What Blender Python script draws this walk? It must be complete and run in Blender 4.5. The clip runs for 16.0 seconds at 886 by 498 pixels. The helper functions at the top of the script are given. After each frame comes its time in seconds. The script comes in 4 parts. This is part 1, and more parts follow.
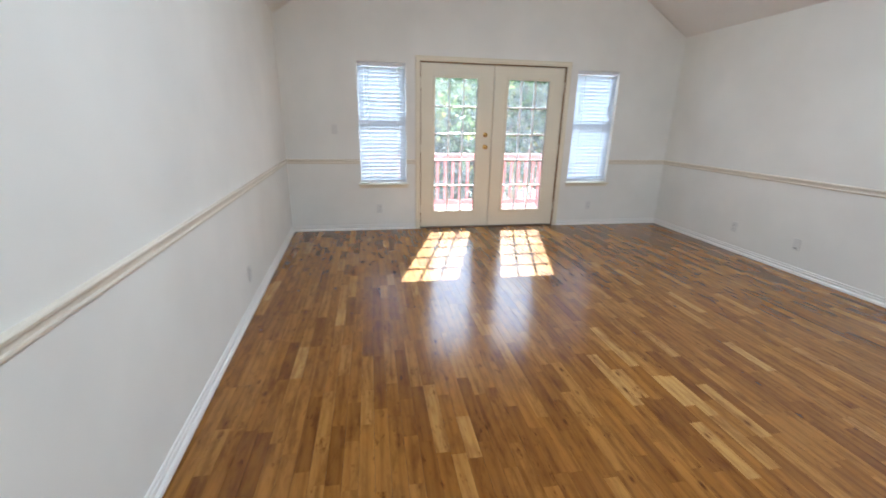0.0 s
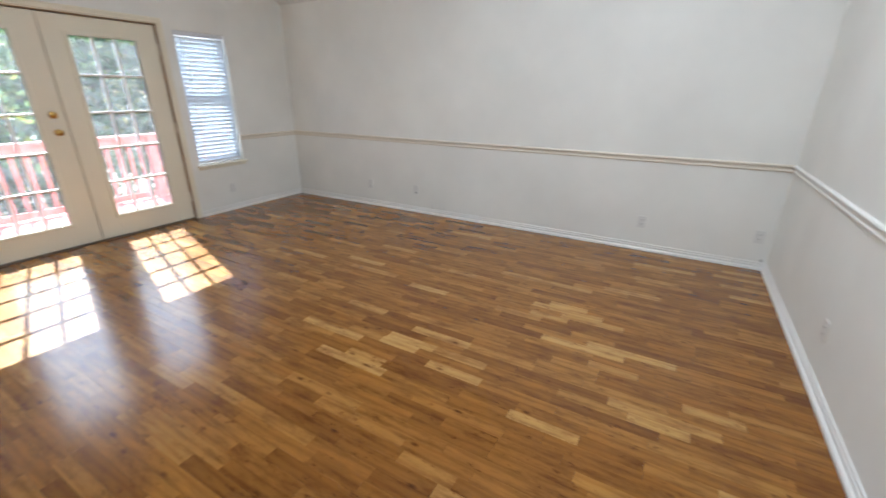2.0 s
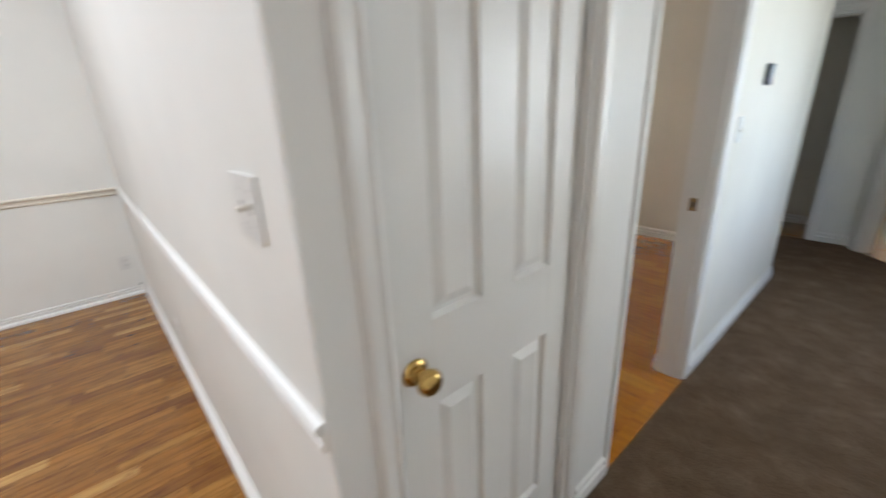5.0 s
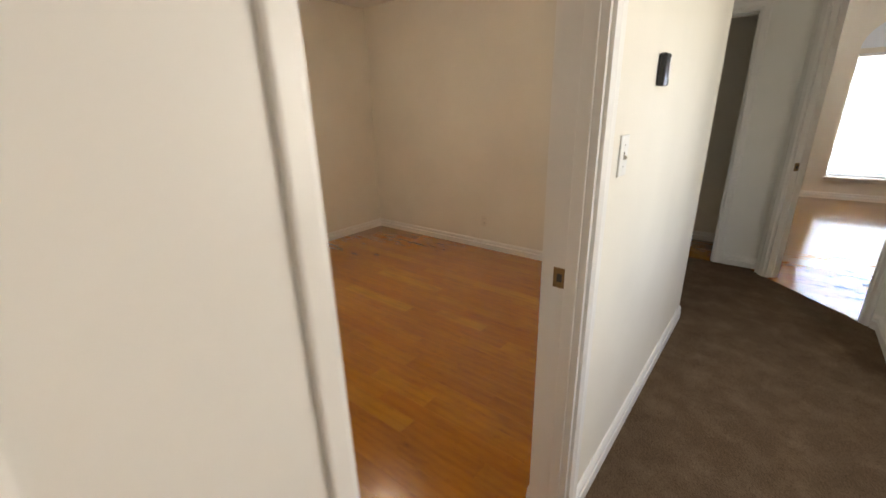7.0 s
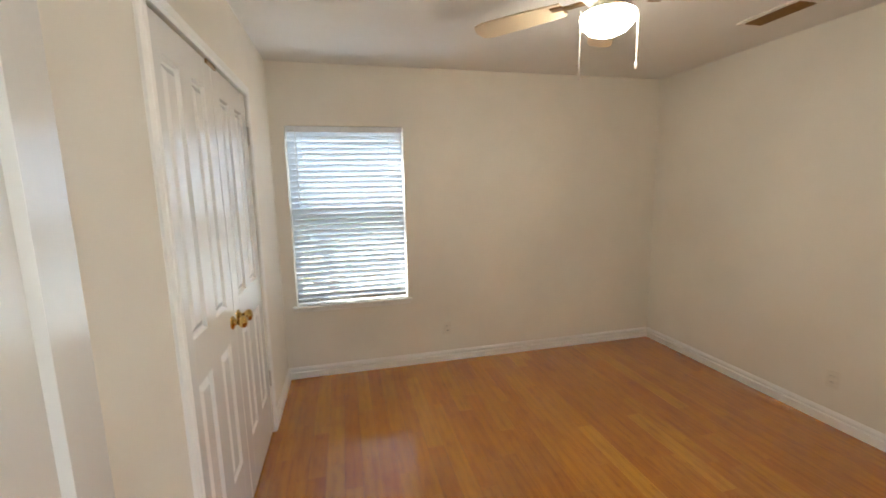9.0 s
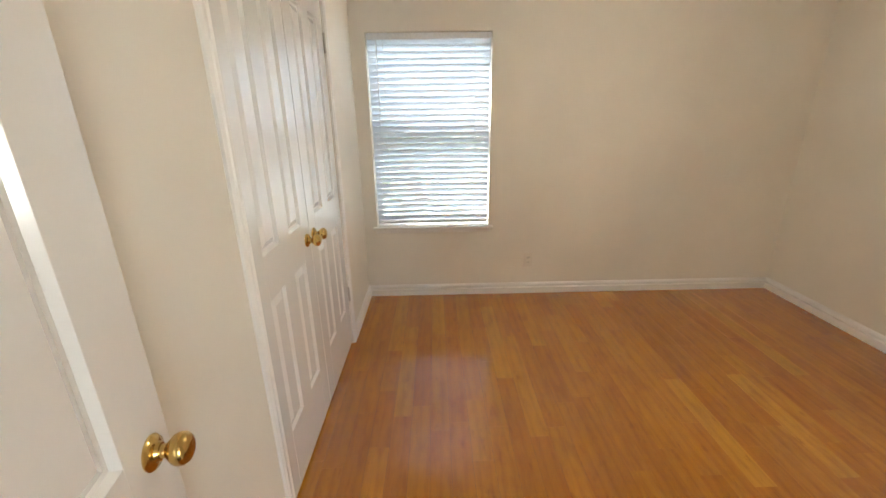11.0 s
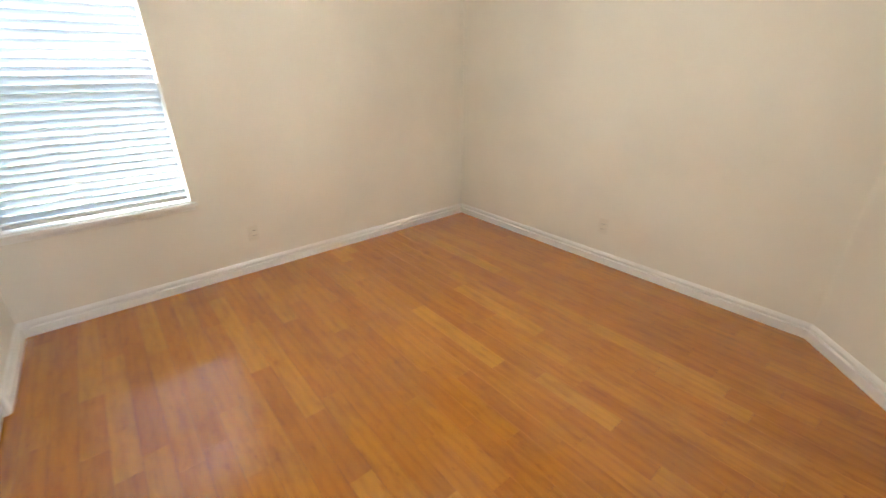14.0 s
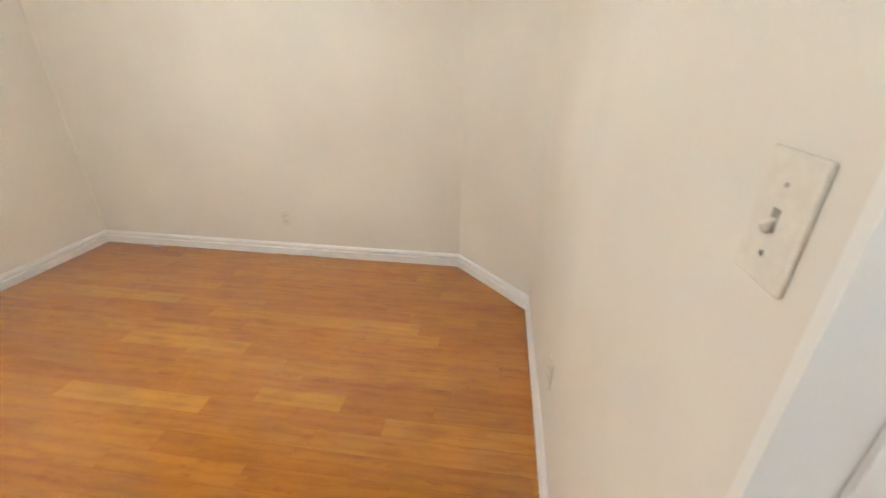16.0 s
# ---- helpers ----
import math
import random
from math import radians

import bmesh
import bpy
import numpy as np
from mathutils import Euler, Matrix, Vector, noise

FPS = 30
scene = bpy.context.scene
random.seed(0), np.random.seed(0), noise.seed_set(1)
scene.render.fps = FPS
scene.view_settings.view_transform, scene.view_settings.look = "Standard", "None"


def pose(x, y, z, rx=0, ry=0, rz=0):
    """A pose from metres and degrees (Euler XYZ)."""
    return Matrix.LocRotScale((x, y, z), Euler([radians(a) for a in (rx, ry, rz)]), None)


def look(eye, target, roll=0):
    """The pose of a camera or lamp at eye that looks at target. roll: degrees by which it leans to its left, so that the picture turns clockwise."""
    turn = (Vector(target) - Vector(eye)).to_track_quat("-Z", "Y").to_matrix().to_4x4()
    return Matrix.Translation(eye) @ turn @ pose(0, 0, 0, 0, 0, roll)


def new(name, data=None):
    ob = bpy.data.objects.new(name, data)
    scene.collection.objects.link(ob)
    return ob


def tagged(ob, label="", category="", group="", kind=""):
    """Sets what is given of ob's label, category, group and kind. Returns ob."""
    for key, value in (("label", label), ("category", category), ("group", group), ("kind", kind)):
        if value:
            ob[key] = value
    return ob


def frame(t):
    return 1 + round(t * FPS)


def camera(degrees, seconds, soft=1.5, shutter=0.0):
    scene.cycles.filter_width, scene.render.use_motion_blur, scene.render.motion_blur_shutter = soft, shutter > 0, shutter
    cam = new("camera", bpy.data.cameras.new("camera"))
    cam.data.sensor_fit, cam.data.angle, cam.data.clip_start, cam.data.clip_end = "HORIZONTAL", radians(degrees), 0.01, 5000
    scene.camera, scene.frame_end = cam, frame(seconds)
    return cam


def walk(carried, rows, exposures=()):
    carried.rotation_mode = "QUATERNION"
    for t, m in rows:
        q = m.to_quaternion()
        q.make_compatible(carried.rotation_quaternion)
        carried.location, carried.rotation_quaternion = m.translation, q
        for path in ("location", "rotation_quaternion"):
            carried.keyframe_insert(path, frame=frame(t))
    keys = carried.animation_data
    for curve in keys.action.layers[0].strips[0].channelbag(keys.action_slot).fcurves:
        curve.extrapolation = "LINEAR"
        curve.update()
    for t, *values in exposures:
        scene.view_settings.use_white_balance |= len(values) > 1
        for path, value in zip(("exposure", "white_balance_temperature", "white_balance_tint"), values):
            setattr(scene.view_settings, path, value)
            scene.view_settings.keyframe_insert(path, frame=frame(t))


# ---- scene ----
cam = camera(95.0, 16.0, 1.5, 0.4)

PATH = [
    (0, (1.011, -5.231, 1.378), (1.344, -3.353, 0.775), 1.1),
    (0.5, (0.942, -5.112, 1.332), (1.605, -3.341, 0.679), 0.8),
    (1, (0.938, -5.043, 1.333), (1.937, -3.455, 0.639), 0.2),
    (1.5, (0.938, -4.942, 1.369), (2.281, -3.644, 0.654), 0.2),
    (2, (0.912, -4.854, 1.42), (2.532, -3.927, 0.701), 0.4),
    (2.5, (0.907, -4.86, 1.42), (2.702, -4.313, 0.729), 0.2),
    (3, (0.891, -4.896, 1.403), (2.775, -4.742, 0.749), 0.2),
    (3.5, (0.933, -4.975, 1.397), (2.818, -5.171, 0.758), -0.1),
    (4, (0.957, -5.009, 1.396), (2.776, -5.55, 0.764), -0.6),
    (4.5, (0.979, -5.173, 1.392), (2.638, -6.085, 0.747), -1.4),
    (5, (0.975, -5.466, 1.388), (2.4, -6.708, 0.734), -2.4),
    (5.2, (0.971, -5.57, 1.39), (2.263, -6.948, 0.734), -2.7),
    (7.3, (1.245, -6.673, 1.381), (2.453, -8.129, 0.73), -1.6),
    (7.5, (1.303, -6.759, 1.384), (2.653, -8.093, 0.755), -1.8),
    (7.6, (1.323, -6.779, 1.388), (2.735, -8.056, 0.776), -2.1),
    (8, (1.415, -6.932, 1.45), (3.051, -7.935, 0.888), -1.9),
    (8.5, (1.544, -6.994, 1.46), (3.372, -7.696, 1.051), -1.6),
    (9, (1.671, -7.016, 1.509), (3.594, -7.477, 1.209), -1.2),
    (9.5, (1.737, -7.017, 1.512), (3.697, -7.277, 1.213), -0.7),
    (9.7, (1.767, -7.027, 1.521), (3.726, -7.231, 1.177), -0.6),
    (11.8, (1.843, -7.106, 1.457), (3.696, -7.147, 0.705), -1.3),
    (12, (1.84, -7.109, 1.457), (3.691, -7.182, 0.702), -1.6),
    (12.5, (1.902, -7.081, 1.468), (3.712, -7.382, 0.673), -0.5),
    (13, (1.948, -7.076, 1.47), (3.683, -7.65, 0.658), -0.6),
    (13.5, (1.971, -7.093, 1.436), (3.569, -7.975, 0.618), -0.4),
    (14, (1.973, -7.137, 1.395), (3.377, -8.302, 0.575), -0.4),
    (14.5, (1.972, -7.159, 1.402), (3.108, -8.571, 0.557), -0.2),
    (15, (1.958, -7.185, 1.394), (2.8, -8.784, 0.537), -0.0),
    (15.5, (1.92, -7.229, 1.393), (2.474, -8.945, 0.527), 0.2),
    (16, (1.874, -7.26, 1.374), (2.115, -9.053, 0.521), 0.6),
]
EXPOSURE = [
    (0.0, 2.5, 5400, 5), (1.5, 2.4, 5450, 5), (3.0, 2.4, 5700, 7), (4.0, 2.65, 5600, 7), (5.0, 2.6, 5800, 8),
    (7.4, 2.65, 7400, 14), (9.0, 3.0, 6300, 8), (12.0, 3.2, 6500, 8), (13.5, 3.5, 6300, 8), (15.0, 3.95, 5050, 0), (15.5, 3.95, 5000, 0), (16.0, 3.9, 5600, 6),
]
walk(cam, [(t, look(eye, target, roll)) for t, eye, target, roll in PATH], EXPOSURE)

# ---- light ----
world = bpy.data.worlds.new("sky")
world.use_nodes = True
scene.world = world
wn = world.node_tree.nodes
sky = wn.new("ShaderNodeTexSky")
sky.sky_type = 'NISHITA'
sky.sun_disc = False
SUN_TO = Vector((-0.317, -1.03, -1.0)).normalized()
sky.sun_elevation = math.asin(-SUN_TO.z)
sky.sun_rotation = math.atan2(-SUN_TO.x, -SUN_TO.y)
world.node_tree.links.new(sky.outputs[0], wn["Background"].inputs[0])
wn["Background"].inputs[1].default_value = 0.15

sun_data = bpy.data.lights.new("sun", 'SUN')
sun_data.energy, sun_data.angle, sun_data.color = 5.0, radians(0.5), (1.0, 0.965, 0.91)
sun = new("sun", sun_data)
sun.matrix_world = SUN_TO.to_track_quat("-Z", "Y").to_matrix().to_4x4()


def area_lamp(name, at, facing, w, h, watts, colour=(0.93, 0.97, 1.0)):
    """Area lamp that adds sky-coloured light to a room."""
    d = bpy.data.lights.new(name, 'AREA')
    d.shape, d.size, d.size_y, d.energy, d.color = 'RECTANGLE', w, h, watts, colour
    ob = new(name, d)
    ob.matrix_world = look(at, Vector(at) + Vector(facing))
    return ob


# Fill lamp added out of view on the west side to light the hall.
area_lamp("hall_fill_light", (-0.10, -8.15, 1.45), (1, 0, 0), 1.0, 1.0, 2.6)
area_lamp("room_c_window_light", (0.03, -14.74, 1.12), (0, 1, 0), 1.1, 1.5, 42)
# Fill lamp added out of view in the ceiling to brighten the living room.
area_lamp("ceiling_fill_light", (2.54, -4.15, 3.62), (0, 0, -1), 1.5, 2.1, 16, (0.97, 0.98, 1.0))
# Lamp added outside above the window head, unseen; it brightens blinds and bedroom.
area_lamp("bedroom_window_light", (6.0, -7.05, 3.0), (-1, 0, -0.95), 1.8, 1.0, 32, (0.88, 0.95, 1.0))


# ---- materials ----
def material(name):
    m = bpy.data.materials.new(name)
    m.use_nodes = True
    return m, m.node_tree.nodes, m.node_tree.links, m.node_tree.nodes["Principled BSDF"]


def mapped(n, l, scale, use="Object"):
    if use == "world":
        g = n.new("ShaderNodeNewGeometry").outputs["Position"]
    else:
        g = n.new("ShaderNodeTexCoord").outputs[use]
    mp = n.new("ShaderNodeMapping")
    mp.inputs["Scale"].default_value = scale
    l.new(g, mp.inputs["Vector"])
    return mp


def noise_of(n, l, vec, scale, detail=4.0, rough=0.55):
    t = n.new("ShaderNodeTexNoise")
    t.inputs["Scale"].default_value, t.inputs["Detail"].default_value, t.inputs["Roughness"].default_value = scale, detail, rough
    l.new(vec, t.inputs["Vector"])
    return t


def ramp_of(n, l, fac, stops):
    r = n.new("ShaderNodeValToRGB")
    e = r.color_ramp.elements
    while len(e) < len(stops):
        e.new(0.5)
    for k, (p, c) in zip(e, stops):
        k.position, k.color = p, (*c, 1)
    l.new(fac, r.inputs[0])
    return r


def bump_of(n, l, height, b, strength, dist):
    bp = n.new("ShaderNodeBump")
    bp.inputs["Strength"].default_value, bp.inputs["Distance"].default_value = strength, dist
    l.new(height, bp.inputs["Height"])
    l.new(bp.outputs[0], b.inputs["Normal"])
    return bp


def paint(name, colour, rough=0.55, grain=140, relief=0.25, spread=0.05, depth=0.0015):
    """Wall or trim paint: slight patchiness, roller texture."""
    m, n, l, b = material(name)
    v = mapped(n, l, (1, 1, 1), "world")
    big = noise_of(n, l, v.outputs[0], 1.3, 3)
    lo = tuple(c * (1 - spread) for c in colour)
    hi = tuple(min(1, c * (1 + spread)) for c in colour)
    r = ramp_of(n, l, big.outputs[0], [(0.3, lo), (0.7, hi)])
    l.new(r.outputs[0], b.inputs["Base Color"])
    fine = noise_of(n, l, v.outputs[0], grain, 3)
    bump_of(n, l, fine.outputs[0], b, relief, depth)
    b.inputs["Roughness"].default_value = rough
    return m


def plain(name, colour, rough=0.5, metal=0.0):
    m, n, l, b = material(name)
    v = mapped(n, l, (1, 1, 1))
    s = noise_of(n, l, v.outputs[0], 60, 3)
    r = ramp_of(n, l, s.outputs[0], [(0.3, tuple(c * 0.93 for c in colour)), (0.7, tuple(min(1, c * 1.05) for c in colour))])
    l.new(r.outputs[0], b.inputs["Base Color"])
    rr = n.new("ShaderNodeMapRange")
    rr.inputs[3].default_value, rr.inputs[4].default_value = rough * 0.8, min(1, rough * 1.25)
    l.new(s.outputs[0], rr.inputs[0])
    l.new(rr.outputs[0], b.inputs["Roughness"])
    b.inputs["Metallic"].default_value = metal
    return m


def tint(n, l, under, over, amount):
    mx = n.new("ShaderNodeMixRGB")
    mx.blend_type = 'MULTIPLY'
    mx.inputs[0].default_value = amount
    l.new(under, mx.inputs[1])
    l.new(over, mx.inputs[2])
    return mx.outputs[0]


def wood_floor(name, stops, along, rough, island, streak=1.0, knots=1.0, gloss=0.45, ior=1.5):
    """Board floor: a tone for each piece, fibre along it, curved growth rings, dark flecks and knots."""
    m, n, l, b = material(name)
    if island:
        rnd = n.new("ShaderNodeNewGeometry").outputs["Random Per Island"]
    else:
        rnd = n.new("ShaderNodeObjectInfo").outputs["Random"]

    def laid(long, cross):
        """Coordinates stretched along the boards and shifted for each piece."""
        v = mapped(n, l, (long, cross, 1) if along == "x" else (cross, long, 1), "world")
        off = n.new("ShaderNodeVectorMath")
        off.operation = 'MULTIPLY_ADD'
        off.inputs[1].default_value = (37, 53, 71)
        l.new(rnd, off.inputs[0])
        l.new(v.outputs[0], off.inputs[2])
        return off.outputs[0]

    tone = ramp_of(n, l, rnd, stops).outputs[0]
    fibre = noise_of(n, l, laid(5, 60), 1.6, 6, 0.65)
    tone = tint(n, l, tone, ramp_of(n, l, fibre.outputs[0], [(0.28, (0.58, 0.48, 0.40)), (0.48, (0.95, 0.93, 0.90)), (0.75, (1.10, 1.08, 1.04))]).outputs[0], streak * 0.5)
    ring = n.new("ShaderNodeTexWave")
    ring.wave_type, ring.bands_direction = 'BANDS', 'Y' if along == "x" else 'X'
    ring.inputs["Scale"].default_value, ring.inputs["Distortion"].default_value = 1.0, 5.0
    ring.inputs["Detail"].default_value, ring.inputs["Detail Scale"].default_value = 3.0, 0.8
    l.new(laid(1.3, 6.5), ring.inputs["Vector"])
    tone = tint(n, l, tone, ramp_of(n, l, ring.outputs["Fac"], [(0.0, (0.66, 0.55, 0.44)), (0.35, (0.97, 0.95, 0.92)), (1.0, (1.06, 1.05, 1.02))]).outputs[0], streak * 0.5)
    cloud = noise_of(n, l, laid(4.5, 17), 1.0, 5, 0.65)
    tone = tint(n, l, tone, ramp_of(n, l, cloud.outputs[0], [(0.30, (0.58, 0.47, 0.37)), (0.50, (1, 1, 1)), (0.72, (1.22, 1.20, 1.14))]).outputs[0], streak)
    fleck = noise_of(n, l, laid(10, 26), 1.0, 5, 0.7)
    tone = tint(n, l, tone, ramp_of(n, l, fleck.outputs[0], [(0.30, (0.44, 0.31, 0.21)), (0.41, (1, 1, 1)), (1.0, (1, 1, 1))]).outputs[0], streak * knots)
    dot = n.new("ShaderNodeTexVoronoi")
    dot.inputs["Scale"].default_value = 1.0
    l.new(laid(3.2, 8), dot.inputs["Vector"])
    tone = tint(n, l, tone, ramp_of(n, l, dot.outputs["Distance"], [(0.03, (0.30, 0.19, 0.12)), (0.10, (1, 1, 1)), (1.0, (1, 1, 1))]).outputs[0], streak * knots)
    l.new(tone, b.inputs["Base Color"])
    wear = noise_of(n, l, mapped(n, l, (1, 1, 1), "world").outputs[0], 2.2, 4)
    rr = n.new("ShaderNodeMapRange")
    rr.inputs[3].default_value, rr.inputs[4].default_value = rough * 0.8, rough * 1.25
    l.new(wear.outputs[0], rr.inputs[0])
    l.new(rr.outputs[0], b.inputs["Roughness"])
    b.inputs["Specular IOR Level"].default_value = 0.2
    b.inputs["Coat Weight"].default_value = gloss
    b.inputs["Coat Roughness"].default_value = rough * 0.7
    b.inputs["Coat IOR"].default_value = ior
    bump_of(n, l, fibre.outputs[0], b, 0.08, 0.0006)
    return m


def embossed(name, colour, rough):
    """Gloss paint over a moulded door skin with pressed wood grain."""
    m, n, l, b = material(name)
    v = mapped(n, l, (42, 42, 2.2), "world")
    g = noise_of(n, l, v.outputs[0], 1.5, 5, 0.6)
    big = noise_of(n, l, mapped(n, l, (1, 1, 1), "world").outputs[0], 2.0, 3)
    r = ramp_of(n, l, big.outputs[0], [(0.3, tuple(c * 0.97 for c in colour)), (0.7, colour)])
    l.new(r.outputs[0], b.inputs["Base Color"])
    b.inputs["Roughness"].default_value = rough
    bump_of(n, l, g.outputs[0], b, 0.16, 0.0012)
    return m


WHITE_WALL = paint("white_wall_paint", (0.82, 0.81, 0.76), 0.6, 90, 0.22)
BEIGE_WALL = paint("beige_wall_paint", (0.775, 0.732, 0.648), 0.6, 90, 0.22)
CEILING = paint("ceiling_paint", (0.80, 0.78, 0.74), 0.75, 45, 0.5, 0.03, 0.003)
TRIM = paint("white_trim_paint", (0.83, 0.812, 0.775), 0.32, 30, 0.05, 0.02)
CREAM = paint("cream_trim_paint", (0.80, 0.745, 0.60), 0.34, 30, 0.06, 0.03)
# Beige puts the shade on the north, west and east rails into their colour.
RAIL_SHADED = paint("shaded_rail_paint", (0.74, 0.68, 0.57), 0.4, 30, 0.06, 0.05)
DOOR_WHITE = paint("gloss_door_paint", (0.81, 0.80, 0.775), 0.20, 20, 0.03, 0.02)
GRAINED_WHITE = embossed("grained_door_paint", (0.81, 0.80, 0.775), 0.19)
for glossy in (DOOR_WHITE, GRAINED_WHITE):
    glossy.node_tree.nodes["Principled BSDF"].inputs["Coat Weight"].default_value = 0.6
    glossy.node_tree.nodes["Principled BSDF"].inputs["Coat Roughness"].default_value = 0.10
BRASS = plain("brass", (0.62, 0.42, 0.14), 0.16, 1.0)
DARK_BRASS = plain("aged_brass", (0.30, 0.19, 0.09), 0.3, 1.0)
STEEL = plain("steel", (0.5, 0.48, 0.45), 0.3, 1.0)
PLASTIC = plain("white_plastic", (0.73, 0.72, 0.685), 0.35)
ALMOND = plain("almond_plastic", (0.74, 0.69, 0.60), 0.35)
# Near-black painted in for shade inside slots, holes and vent; also the phone jack.
SLOT = plain("dark_slot", (0.05, 0.045, 0.04), 0.6)
# Grey painted in for the shade round the switch toggles.
SHADE = plain("slot_shade_grey", (0.30, 0.28, 0.25), 0.6)
BLACK = plain("black_plastic", (0.012, 0.012, 0.013), 0.25)
# Near-black for board joints and for the shade strip under the closet doors.
JOINT_SHADE = plain("dark_joint_and_shade", (0.03, 0.022, 0.015), 0.8)
VINYL = plain("white_window_vinyl", (0.74, 0.75, 0.77), 0.4)
RED_WOOD = paint("red_deck_stain", (0.48, 0.15, 0.12), 0.7, 40, 0.4, 0.2)
BARK = paint("bark", (0.14, 0.10, 0.07), 0.9, 12, 1.0, 0.3, 0.02)
GROUND = paint("leafy_ground", (0.26, 0.24, 0.17), 0.95, 6, 1.0, 0.4, 0.03)
FAN_WHITE = plain("fan_enamel", (0.78, 0.74, 0.66), 0.3)
FAN_BLADE = paint("fan_blade_finish", (0.62, 0.50, 0.34), 0.4, 30, 0.05, 0.1)
THRESHOLD = plain("bronze_threshold", (0.20, 0.16, 0.12), 0.4, 0.7)

OAK = [(0.0, (0.180, 0.070, 0.010)), (0.3, (0.245, 0.103, 0.016)), (0.62, (0.280, 0.125, 0.022)), (0.86, (0.325, 0.158, 0.032)), (1.0, (0.44, 0.248, 0.072))]
OAK_A = wood_floor("oak_strip", OAK, "y", 0.24, False, 0.95)
OAK_A_FAR = wood_floor("oak_strip_joined", OAK, "y", 0.24, True, 0.95)
ORANGE = [(0.0, (0.395, 0.138, 0.005)), (0.5, (0.440, 0.162, 0.006)), (0.85, (0.475, 0.186, 0.008)), (1.0, (0.53, 0.228, 0.014))]
ORANGE_B = wood_floor("orange_laminate", ORANGE, "x", 0.2, False, 0.5, 0.75, 1.0, 1.7)
ORANGE_FAR = wood_floor("orange_laminate_joined", ORANGE, "x", 0.2, True, 0.5, 0.75, 1.0, 1.7)


def carpet_material():
    m, n, l, b = material("brown_carpet")
    v = mapped(n, l, (1, 1, 1), "world")
    big = noise_of(n, l, v.outputs[0], 6, 6, 0.7)
    fine = noise_of(n, l, v.outputs[0], 160, 3, 0.7)
    r = ramp_of(n, l, big.outputs[0], [(0.30, (0.145, 0.092, 0.054)), (0.5, (0.185, 0.122, 0.074)), (0.70, (0.25, 0.172, 0.108))])
    r2 = ramp_of(n, l, fine.outputs[0], [(0.3, (0.45, 0.42, 0.40)), (0.65, (1.2, 1.2, 1.2))])
    mx = n.new("ShaderNodeMixRGB")
    mx.blend_type, mx.inputs[0].default_value = 'MULTIPLY', 1
    l.new(r.outputs[0], mx.inputs[1])
    l.new(r2.outputs[0], mx.inputs[2])
    l.new(mx.outputs[0], b.inputs["Base Color"])
    b.inputs["Roughness"].default_value = 0.95
    b.inputs["Specular IOR Level"].default_value = 0.15
    bump_of(n, l, fine.outputs[0], b, 1.0, 0.012)
    return m


def glass_material():
    m, n, l, b = material("window_glass")
    n.remove(b)
    out = n["Material Output"]
    tr, gl, mix, fr = n.new("ShaderNodeBsdfTransparent"), n.new("ShaderNodeBsdfGlossy"), n.new("ShaderNodeMixShader"), n.new("ShaderNodeFresnel")
    gl.inputs["Roughness"].default_value = 0.02
    tr.inputs[0].default_value = (0.96, 0.98, 0.98, 1)
    fr.inputs[0].default_value = 1.45
    l.new(fr.outputs[0], mix.inputs[0])
    l.new(tr.outputs[0], mix.inputs[1])
    l.new(gl.outputs[0], mix.inputs[2])
    l.new(mix.outputs[0], out.inputs[0])
    return m


def slat_material():
    m, n, l, b = material("blind_slat")
    out = n["Material Output"]
    b.inputs["Base Color"].default_value = (0.78, 0.83, 0.88, 1)
    b.inputs["Roughness"].default_value = 0.4
    t, mix = n.new("ShaderNodeBsdfTranslucent"), n.new("ShaderNodeMixShader")
    t.inputs[0].default_value = (0.80, 0.86, 0.95, 1)
    mix.inputs[0].default_value = 0.17
    l.new(b.outputs[0], mix.inputs[1])
    l.new(t.outputs[0], mix.inputs[2])
    l.new(mix.outputs[0], out.inputs[0])
    return m


def leaf_material():
    m, n, l, b = material("leaves")
    out = n["Material Output"]
    rnd = n.new("ShaderNodeNewGeometry").outputs["Random Per Island"]
    r = ramp_of(n, l, rnd, [(0.0, (0.05, 0.09, 0.035)), (0.5, (0.10, 0.16, 0.06)), (0.85, (0.17, 0.22, 0.08)), (1.0, (0.38, 0.36, 0.08))])
    l.new(r.outputs[0], b.inputs["Base Color"])
    b.inputs["Roughness"].default_value = 0.5
    t, mix = n.new("ShaderNodeBsdfTranslucent"), n.new("ShaderNodeMixShader")
    l.new(r.outputs[0], t.inputs[0])
    mix.inputs[0].default_value = 0.5
    l.new(b.outputs[0], mix.inputs[1])
    l.new(t.outputs[0], mix.inputs[2])
    l.new(mix.outputs[0], out.inputs[0])
    return m


def lamp_glass_material():
    m, n, l, b = material("lit_frosted_glass")
    b.inputs["Base Color"].default_value = (0.9, 0.85, 0.75, 1)
    b.inputs["Emission Color"].default_value = (1.0, 0.90, 0.74, 1)
    b.inputs["Emission Strength"].default_value = 12.5
    return m


